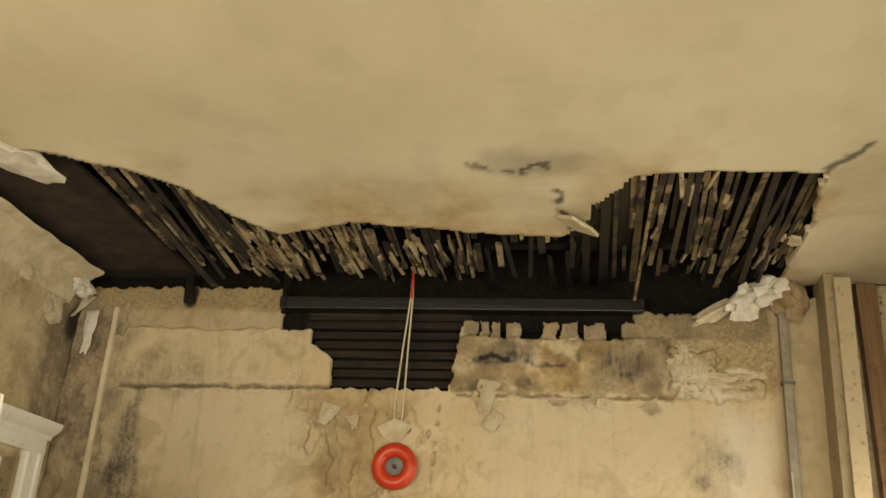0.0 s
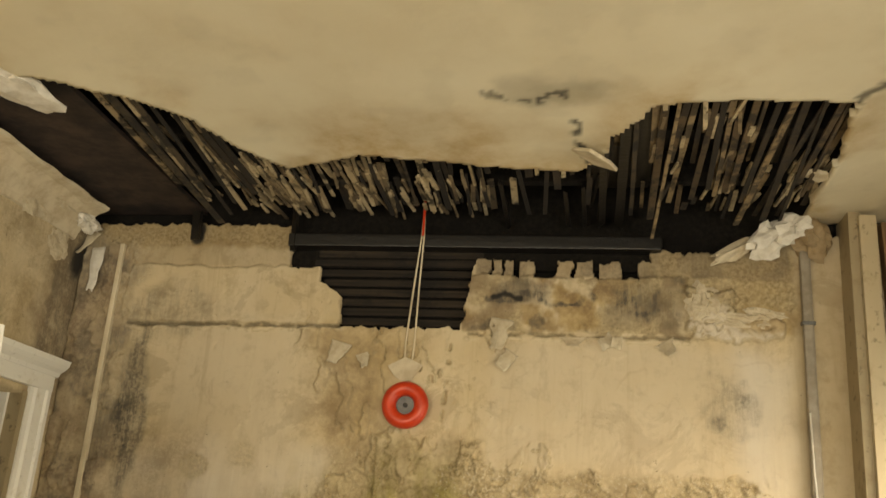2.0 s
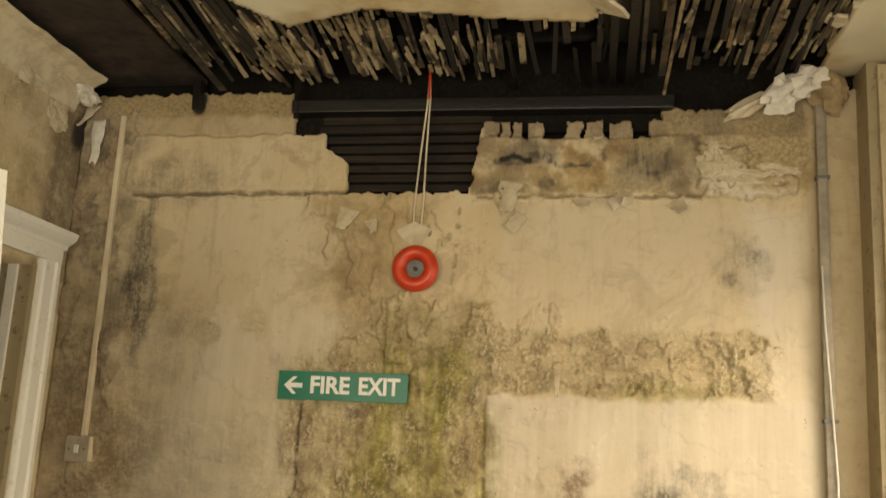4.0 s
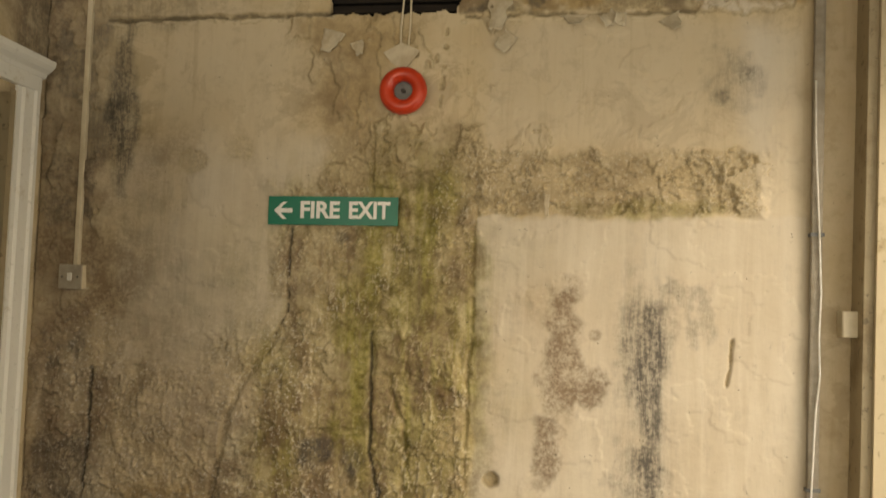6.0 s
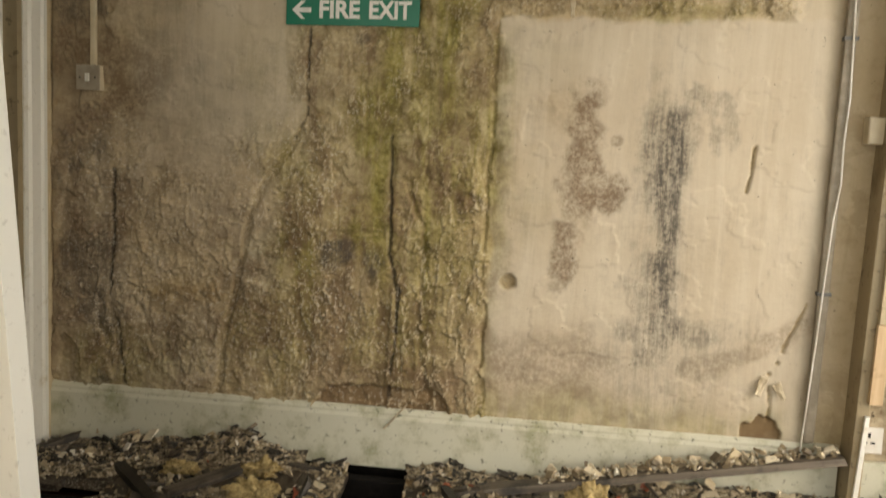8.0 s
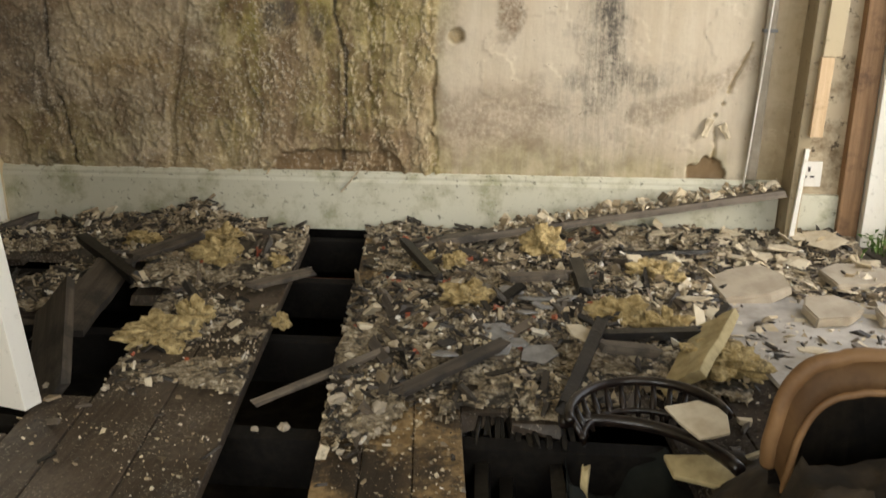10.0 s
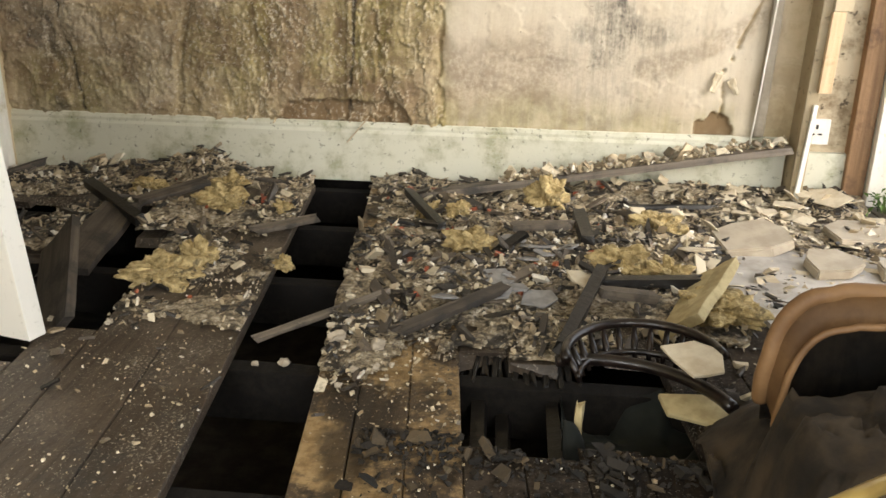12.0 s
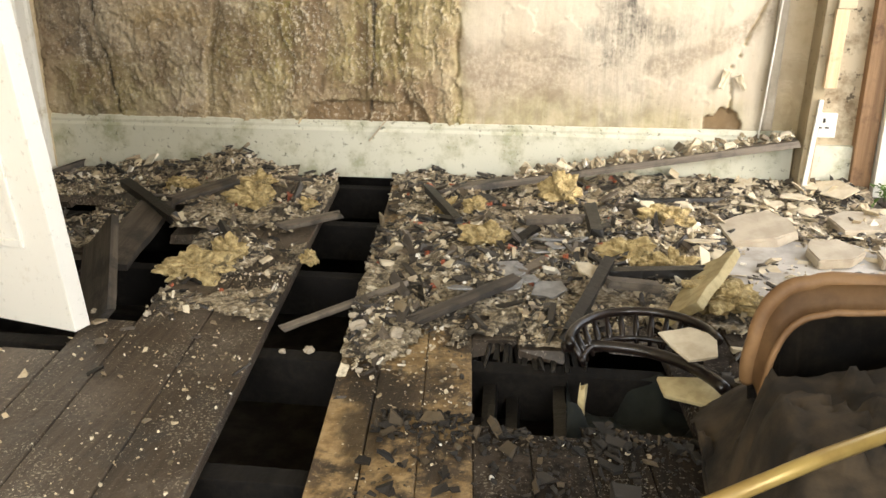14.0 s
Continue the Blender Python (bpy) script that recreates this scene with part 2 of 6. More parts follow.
M_RED_CHIPS = chips_mat("brick_chips", [(0.0, (0.28, 0.07, 0.035)), (1.0, (0.42, 0.13, 0.06))])
M_LATH = chips_mat("sooty_lath", [(0.0, (0.010, 0.008, 0.006)), (0.45, (0.028, 0.020, 0.013)), (0.70, (0.085, 0.062, 0.036)), (0.86, (0.26, 0.195, 0.115)), (1.0, (0.58, 0.48, 0.31))], 0.9, 0.92)
M_LATH_BROWN = chips_mat("brown_lath", [(0.0, (0.012, 0.009, 0.006)), (0.35, (0.05, 0.034, 0.018)), (0.75, (0.13, 0.088, 0.045)), (1.0, (0.30, 0.22, 0.12))], 0.9, 0.8)
M_NIB = chips_mat("lath_plaster", [(0.0, (0.14, 0.10, 0.058)), (0.5, (0.34, 0.265, 0.155)), (1.0, (0.60, 0.50, 0.33))], 0.9, 0.45)
M_LATH_DIM = wood_mat("dark_brown_lath", (0.010, 0.007, 0.005), (0.045, 0.032, 0.02), (3, 60, 60), (0.008, 0.006, 0.005), 0.6, 0.9)
M_FOAM = None


def foam_mat():
    k = Mat("insulation_foam", 0.95)
    f = k.noise(38, 6, 0.7)
    c = k.mix(k.step(f, 0.35, 0.65), (0.24, 0.175, 0.07), (0.62, 0.49, 0.245))
    c = k.mix(k.step(k.noise(20, 5, 0.7), 0.54, 0.68, 0.0, 0.8), c, (0.06, 0.048, 0.03))
    k.colour(c)
    k.bump(f, 0.9, 0.01)
    return k.m


M_FOAM = foam_mat()
M_SLAB = plain_mat("cream_board", (0.44, 0.385, 0.30), (0.33, 0.28, 0.21), 0.85, 0, 12)
M_FLAKE = plain_mat("pale_plaster_flake", (0.62, 0.55, 0.41), (0.46, 0.38, 0.26), 0.9, 0, 16, 0.4)
M_WHITE_PLASTER = plain_mat("white_plaster", (0.76, 0.73, 0.66), (0.58, 0.54, 0.46), 0.9, 0, 16, 0.4)
M_BROWNFLAP = plain_mat("damp_brown_lining", (0.24, 0.17, 0.09), (0.36, 0.27, 0.16), 0.9, 0, 12, 0.4)
M_FOAM_BOARD = plain_mat("yellow_foam_board", (0.50, 0.42, 0.23), (0.36, 0.29, 0.15), 0.95, 0, 30, 0.8)
M_SHEET = plain_mat("dusty_grey_sheet", (0.50, 0.47, 0.43), (0.30, 0.27, 0.23), 0.85, 0, 8, 0.4)
M_PLANK_DARK = wood_mat("sooty_wood", (0.035, 0.028, 0.022), (0.12, 0.098, 0.075), (3, 60, 60), dirty=0.5)
M_GREYPLATE = plain_mat("grimy_switch_plate", (0.42, 0.38, 0.31), (0.30, 0.26, 0.20), 0.5, 0, 12, 0.1)
M_WIRE = plain_mat("white_wire", (0.80, 0.79, 0.76), (0.60, 0.57, 0.5), 0.35, 0, 9, 0.05)
M_SLATE = plain_mat("grey_slate", (0.20, 0.195, 0.19), (0.33, 0.32, 0.31), 0.6, 0, 22)
M_RED = plain_mat("red_enamel", (0.62, 0.055, 0.018), (0.5, 0.04, 0.015), 0.32, 0, 20, 0.05)
M_GREY = plain_mat("grey_metal", (0.12, 0.12, 0.12), (0.19, 0.19, 0.185), 0.45, 0.5)
M_GREEN = plain_mat("sign_green", (0.0, 0.17, 0.105), (0.0, 0.15, 0.09), 0.35, 0, 8, 0.03)
M_LETTER = plain_mat("sign_white", (0.80, 0.80, 0.78), (0.72, 0.72, 0.68), 0.4, 0, 30, 0.03)
M_PLASTIC = plain_mat("yellowed_plastic", (0.68, 0.60, 0.45), (0.56, 0.48, 0.33), 0.5, 0, 9, 0.08)
M_SOCKET = plain_mat("white_plastic", (0.80, 0.79, 0.76), (0.72, 0.70, 0.64), 0.35, 0, 14, 0.05)
M_DARK = plain_mat("black_slot", (0.02, 0.02, 0.02), (0.04, 0.035, 0.03), 0.6)
M_PIPE = plain_mat("galvanised_tube", (0.24, 0.205, 0.155), (0.34, 0.30, 0.24), 0.5, 0.2, 18)
M_LEATHER = plain_mat("tan_leather", (0.27, 0.155, 0.068), (0.16, 0.085, 0.036), 0.6, 0, 10, 0.3)
M_SOOTED = plain_mat("scorched_hessian", (0.010, 0.0075, 0.005), (0.058, 0.041, 0.023), 0.95, 0, 9, 1.0)
M_CLOTH = plain_mat("dark_green_cloth", (0.005, 0.0068, 0.0055), (0.015, 0.018, 0.014), 0.95, 0, 10, 0.5)
M_BRASS = plain_mat("yellow_rail", (0.40, 0.29, 0.09), (0.28, 0.19, 0.06), 0.4, 0.3, 12)
M_COPPER = plain_mat("rusty_pipe", (0.16, 0.06, 0.035), (0.24, 0.10, 0.06), 0.6, 0.3, 25)
M_GRASS = plain_mat("grass_ground", (0.05, 0.09, 0.02), (0.10, 0.14, 0.035), 0.95, 0, 6, 0.8)
M_LEAF = chips_mat("green_leaf", [(0.0, (0.04, 0.09, 0.015)), (1.0, (0.13, 0.22, 0.04))], 0.6)
M_BLACK_IRON = plain_mat("burnt_varnish", (0.007, 0.005, 0.0045), (0.022, 0.014, 0.011), 0.28, 0.0, 24, 0.4)


# ---- mesh helpers ----
def part(name, bm, material, parent=None, label="", smooth=False):
    """Links a bmesh as one mesh object, under a thing or under a part."""
    me = bpy.data.meshes.new(name)
    bm.to_mesh(me)
    bm.free()
    me.materials.append(material)
    if smooth:
        me.shade_smooth()
    ob = new(name, me)
    ob.parent = parent
    if label:
        ob["label"] = label
    return ob


def thing(name, label, category, group="", kind="", at=(0, 0, 0)):
    ob = new(name)
    ob.location = at
    ob.empty_display_size = 0.05
    return tagged(ob, label, category, group, kind)


def box(bm, lo, hi, bevel=0.0):
    c = [(a + b) / 2 for a, b in zip(lo, hi)]
    s = [abs(b - a) for a, b in zip(lo, hi)]
    made = bmesh.ops.create_cube(bm, size=1, matrix=Matrix.LocRotScale(c, None, s))
    if bevel:
        es = list({e for v in made["verts"] for e in v.link_edges})
        bmesh.ops.bevel(bm, geom=es, offset=bevel, segments=2, affect="EDGES", profile=0.6)
    return bm


def boxed(lo, hi, bevel=0.0):
    return box(bmesh.new(), lo, hi, bevel)


def tube(bm, points, r, sides=8):
    """A round tube along a line of points."""
    pts = [Vector(p) for p in points]
    rings = []
    for i, p in enumerate(pts):
        d = (pts[min(i + 1, len(pts) - 1)] - pts[max(i - 1, 0)]).normalized()
        u = d.orthogonal().normalized() if i == 0 else (u - u.dot(d) * d).normalized()
        w = d.cross(u)
        rad = r(i / (len(pts) - 1)) if callable(r) else r
        rings.append([bm.verts.new(p + rad * (math.cos(2 * math.pi * k / sides) * u + math.sin(2 * math.pi * k / sides) * w)) for k in range(sides)])
    for a, b in zip(rings, rings[1:]):
        for k in range(sides):
            bm.faces.new((a[k], a[(k + 1) % sides], b[(k + 1) % sides], b[k]))
    bm.faces.new(rings[0][::-1])
    bm.faces.new(rings[-1])
    return bm


def prism(bm, outline, z0, z1, jitter=0.0):
    """An upright slab over a closed outline of (x, y)."""
    low = [bm.verts.new((x, y, z0)) for x, y in outline]
    top = [bm.verts.new((x + rng.normal(0, jitter), y + rng.normal(0, jitter), z1)) for x, y in outline]
    n = len(outline)
    for i in range(n):
        bm.faces.new((low[i], low[(i + 1) % n], top[(i + 1) % n], top[i]))
    bm.faces.new(low[::-1])
    bm.faces.new(top)
    return bm


def rumple(bm, amount, scale, seed=0):
    """Uneven edges and dents."""
    for v in bm.verts:
        v.co += amount * noise.noise_vector(v.co * scale + Vector((seed * 3.7, 0, 0)))
    return bm


def profile_run(bm, section, start, end, along):
    """A moulding: a section of (out, up) swept along an axis, 'y' or 'x'."""
    rows = []
    for s in (start, end):
        rows.append([bm.verts.new((o, s, u) if along == "y" else (s, o, u)) for o, u in section])
    n = len(section)
    for i in range(n):
        bm.faces.new((rows[0][i], rows[0][(i + 1) % n], rows[1][(i + 1) % n], rows[1][i]))
    bm.faces.new(rows[0])
    bm.faces.new(rows[1][::-1])
    bmesh.ops.recalc_face_normals(bm, faces=bm.faces)
    return bm


TABLE = rng.random((256, 256))


def value_noise(x, y, seed=0):
    x, y = x + seed * 17.31, y + seed * 9.73
    xi, yi = np.floor(x).astype(int), np.floor(y).astype(int)
    fx, fy = x - xi, y - yi
    fx, fy = fx * fx * (3 - 2 * fx), fy * fy * (3 - 2 * fy)
    g = lambda a, b: TABLE[(xi + a) % 256, (yi + b) % 256]
    return (g(0, 0) * (1 - fx) + g(1, 0) * fx) * (1 - fy) + (g(0, 1) * (1 - fx) + g(1, 1) * fx) * fy


def fbm(x, y, scale, octaves=5, seed=0, gain=0.55):
    total, amp, norm = 0, 1.0, 0.0
    for k in range(octaves):
        total = total + amp * value_noise(x * scale * 2 ** k, y * scale * 2 ** k, seed + k)
        norm += amp
        amp *= gain
    return total / norm


def sstep(v, a, b):
    t = np.clip((v - a) / (b - a), 0, 1)
    return t * t * (3 - 2 * t)


def blob(X, Z, cx, cz, rx, rz, ragged=0.5, seed=0, scale=7.0, soft=0.35):
    """A stain: an ellipse with a ragged border, 1 within and 0 without."""
    d = np.sqrt(((X - cx) / rx) ** 2 + ((Z - cz) / rz) ** 2)
    d = d + ragged * 2.2 * (fbm(X, Z, scale, 5, seed) - 0.5)
    return 1 - sstep(d, 1 - soft, 1 + soft)


def patch(X, Z, x0, x1, z0, z1, wobble=0.03, seed=0, soft=0.02, scale=9.0):
    """A stain or layer bounded by a box with a wandering border."""
    n = wobble * 2 * (fbm(X, Z, scale, 5, seed) - 0.5)
    d = np.minimum(np.minimum(X - x0, x1 - X), np.minimum(Z - z0, z1 - Z)) + n
    return sstep(d, -soft, soft)


def line(X, Z, points, width, wander=0.01, seed=0):
    """1 along a broken line, falling off over width."""
    W = wander * 2 * (fbm(X, Z, 14, 4, seed) - 0.5)
    best = np.full(X.shape, 9.0)
    for (ax, az), (bx, bz) in zip(points, points[1:]):
        dx, dz = bx - ax, bz - az
        t = np.clip(((X - ax) * dx + (Z - az) * dz) / (dx * dx + dz * dz), 0, 1)
        best = np.minimum(best, np.hypot(X + W - ax - t * dx, Z + W - az - t * dz))
    return 1 - sstep(best, width * 0.4, width)


def sheet(name, P, keep, thick, layers, material, parent=None):
    """A grid of points as one skin with real thickness at its edges. P: rows x columns x 3; keep: which cells stay; thick: a vector to the skin's back."""
    n, m = P.shape[:2]
    verts = P.reshape(-1, 3)
    idx = np.arange(n * m).reshape(n, m)
    quads = np.stack([idx[:-1, :-1], idx[:-1, 1:], idx[1:, 1:], idx[1:, :-1]], -1)[keep]
    edges = {}
    border = np.zeros((n + 1, m + 1), bool)
    border[1:-1, 1:-1] = keep
    skirts = []
    for (dr, dc, a, b) in ((-1, 0, (0, 0), (0, 1)), (1, 0, (1, 1), (1, 0)), (0, -1, (1, 0), (0, 0)), (0, 1, (0, 1), (1, 1))):
        open_side = keep & ~border[1 + dr:n + dr, 1 + dc:m + dc]
        r, c = np.nonzero(open_side)
        skirts.append(np.stack([idx[r + b[0], c + b[1]], idx[r + a[0], c + a[1]]], -1))
    rim = np.concatenate(skirts)
    k = len(verts)
    side = np.stack([rim[:, 0], rim[:, 1], rim[:, 1] + k, rim[:, 0] + k], -1)
    points = np.concatenate([verts, verts + np.array(thick)])
    faces = np.concatenate([quads, side])
    used, flat = np.unique(faces, return_inverse=True)
    me = bpy.data.meshes.new(name)
    me.from_pydata(points[used].tolist(), [], flat.reshape(-1, 4).tolist())
    for key, values in layers.items():
        at = me.attributes.new(key, "FLOAT", "POINT")
        at.data.foreach_set("value", np.concatenate([values.ravel(), values.ravel()])[used].astype(np.float32))
    me.shade_smooth()
    me.materials.append(material)
    ob = new(name, me)
    ob.parent = parent
    return ob


# ---- back wall ----
def wall_layers(X, Z):
    """Relief (metres proud of the wall), stains and painted shade of the back wall."""
    coarse, fine, tiny = fbm(X, Z, 5, 6, 1), fbm(X, Z, 22, 5, 2), fbm(X, Z, 70, 3, 3)
    left_low = patch(X, Z, -0.9, 0.72, -0.2, 1.10, 0.40, 4, 0.30, 4)
    corner = patch(X, Z, -0.9, -0.62, -0.2, 2.6, 0.10, 5, 0.06, 5)
    band = patch(X, Z, 0.60, 1.66, 1.565, 1.775, 0.035, 6, 0.012, 12)
    band2 = patch(X, Z, 0.22, 0.75, 1.55, 1.88, 0.10, 7, 0.03, 7)
    column = patch(X, Z, 0.05, 0.73, 0.15, 1.62, 0.10, 8, 0.05, 6)
    panel = patch(X, Z, 0.735, 1.80, 0.10, 1.555, 0.025, 9, 0.012, 14)
    frieze = patch(X, Z, -0.65, 0.20, 2.266, 2.487, 0.018, 10, 0.004, 16)
    frieze_r = patch(X, Z, 0.66, 1.45, 2.255, 2.462, 0.022, 11, 0.005, 16)
    over_l = patch(X, Z, -0.87, 0.0, 2.487, 2.72, 0.012, 201, 0.006, 10)          # damp strip over the frieze
    over_r = patch(X, Z, 0.69, 1.80, 2.462, 2.72, 0.012, 202, 0.006, 10)
    tatter = np.maximum(patch(X, Z, 1.449, 1.595, 2.29, 2.418, 0.035, 12, 0.008, 12), patch(X, Z, 1.46, 1.77, 2.245, 2.312, 0.04, 203, 0.008, 10))
    rough = np.clip(left_low + band + 0.8 * band2 + 0.7 * column + 0.6 * corner, 0, 1) * (1 - panel)
    # paint that has let go in flakes, in terraces
    f1, f2, f3 = fbm(X, Z, 11, 5, 13), fbm(X, Z, 19, 4, 14), fbm(X, Z, 34, 3, 15)
    flakes = sstep(f1, 0.485, 0.50) + sstep(f2, 0.53, 0.55)
    lips = np.exp(-((f1 - 0.505) / 0.012) ** 2) + np.exp(-((f2 - 0.556) / 0.014) ** 2)
    wear = sstep(fbm(X, Z, 2.6, 4, 16), 0.36, 0.62)          # rough only in places
    crumb = np.clip(0.25 + 0.9 * wear, 0, 1) * rough
    h = 0.006 * (coarse - 0.5) + rough * (0.0036 * flakes + 0.004 * (fine - 0.5)) + 0.7 * crumb * (0.0045 * lips + 0.0025 * (fine - 0.5) + 0.0018 * (tiny - 0.5) + 0.0024 * sstep(f3, 0.52, 0.56))
    # long curls of paint that have let go downwards
    fv, fw = fbm(X * 1.7, Z * 0.65, 11, 5, 200), fbm(X * 1.2, Z * 0.9, 17, 4, 204)
    chunky = np.clip(patch(X, Z, 0.66, 0.97, 1.54, 1.84, 0.08, 205, 0.02, 9) + patch(X, Z, 1.45, 1.67, 1.56, 1.77, 0.05, 206, 0.02, 9) + patch(X, Z, 0.20, 0.42, 1.60, 1.90, 0.08, 207, 0.03, 9), 0, 1)
    peel = np.clip(0.9 * column + 0.5 * left_low + chunky, 0, 1) * (1 - panel)
    curls = np.exp(-((fv - 0.518) / 0.010) ** 2) + 0.8 * np.exp(-((fw - 0.53) / 0.010) ** 2)
    h = h + peel * (0.15 + 0.85 * wear) * (0.005 * sstep(fv, 0.50, 0.516) + 0.0045 * curls + 0.002 * sstep(fw, 0.515, 0.53)) + chunky * 0.008 * (sstep(f1, 0.47, 0.50) - 0.5)
    h = h + (1 - rough) * 0.0022 * sstep(fbm(X, Z, 7, 6, 17), 0.56, 0.575)
    h = h + (1 - rough) * 0.0015 * (fine - 0.5)
    h = h + 0.007 * frieze + 0.006 * frieze_r + 0.016 * tatter * (0.4 + fine + 0.5 * np.abs(np.sin(26 * X + 14 * Z + 9 * fine))) - 0.005 * band + 0.003 * panel
    h = h + 0.007 * patch(X, Z, 0.398, 0.500, 0.2, 1.12, 0.018, 183, 0.004, 8) * (1 - 0.8 * sstep(fbm(X, Z, 7, 4, 184), 0.52, 0.56)) + 0.004 * patch(X, Z, 0.54, 0.70, 0.2, 1.5, 0.04, 185, 0.006, 8)
    blisters = sstep(fbm(X * 1.5, Z * 0.8, 9, 5, 15), 0.56, 0.59) * (patch(X, Z, 0.1, 0.75, 1.5, 2.25, 0.1, 16, 0.05, 6) + corner)
    h = h + 0.011 * np.clip(blisters, 0, 1)
    crack = line(X, Z, [(0.09, 1.50), (0.092, 1.22), (0.05, 1.14)], 0.007, 0.012, 17)
    groove = line(X, Z, [(0.07, 1.16), (-0.09, 0.93), (-0.15, 0.66), (-0.20, 0.42), (-0.21, 0.22)], 0.020, 0.02, 18)
    crack2 = line(X, Z, [(-0.62, 1.0), (-0.63, 0.6), (-0.58, 0.22)], 0.009, 0.02, 19)
    crack3 = line(X, Z, [(0.39, 1.15), (0.395, 0.75), (0.43, 0.62), (0.40, 0.24)], 0.010, 0.015, 20)
    crack4 = line(X, Z, [(0.45, 1.0), (0.51, 0.85), (0.50, 0.5), (0.54, 0.24)], 0.012, 0.02, 21)
    crack5 = line(X, Z, [(0.725, 1.55), (0.72, 0.9), (0.73, 0.22)], 0.012, 0.02, 22)
    crack6 = line(X, Z, [(0.62, 2.2), (0.60, 1.95), (0.57, 1.80)], 0.009, 0.03, 23)
    crack7 = line(X, Z, [(0.37, 1.86), (0.375, 1.62)], 0.008, 0.01, 24)
    crack8 = line(X, Z, [(1.765, 0.66), (1.70, 0.50), (1.685, 0.46), (1.66, 0.42), (1.67, 0.35), (1.675, 0.27)], 0.009, 0.018, 25)
    crack9 = line(X, Z, [(1.57, 1.16), (1.555, 1.02)], 0.008, 0.008, 26)
    chase = line(X, Z, [(-0.63, 2.25), (0.05, 2.262), (0.2, 2.257)], 0.010, 0.012, 27)
    chase_r = line(X, Z, [(0.68, 2.245), (1.45, 2.25)], 0.008, 0.014, 28)
    cracks = np.maximum.reduce([crack, crack2, crack3, crack4 * 0.8, crack5 * 0.8, crack6 * 0.7, crack7, crack8, crack9, chase * 0.7, chase_r * 0.6])
    h = h - 0.010 * cracks - 0.008 * groove
    # plaster fallen away over the skirting
    fallen = blob(X, Z, 0.37, 0.215, 0.25, 0.080, 0.35, 29, 9, 0.06) + blob(X, Z, 1.655, 0.225, 0.062, 0.055, 0.35, 236, 22, 0.06)
    fallen = np.clip(fallen, 0, 1)
    h = h - 0.016 * fallen
    ring = blob(X, Z, -0.283, 1.742, 0.055, 0.05, 0.35, 31, 16, 0.25)
    ring2 = blob(X, Z, -0.10, 1.78, 0.05, 0.06, 0.5, 32, 16, 0.3)
    h = h - 0.004 * ring * (fine > 0.5) + 0.002 * ring
    knob = blob(X, Z, 0.80, 0.68, 0.028, 0.026, 0.3, 33, 20, 0.2)
    h = h - 0.012 * knob
    chase_lip = line(X, Z, [(-0.63, 2.238), (0.05, 2.248), (0.2, 2.243)], 0.012, 0.02, 186) + 0.7 * line(X, Z, [(0.68, 2.230), (1.45, 2.236)], 0.012, 0.02, 187)
    h = h + 0.008 * np.clip(chase_lip, 0, 1) * (fbm(X, Z, 30, 3, 188) > 0.42)
    # torn paint edges, with crevice shading painted in from the slope of the relief
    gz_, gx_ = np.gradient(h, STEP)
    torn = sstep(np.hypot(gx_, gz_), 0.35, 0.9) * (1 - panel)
    left_mould = blob(X, Z, -0.55, 1.95, 0.05, 0.28, 0.7, 34, 9, 0.4)
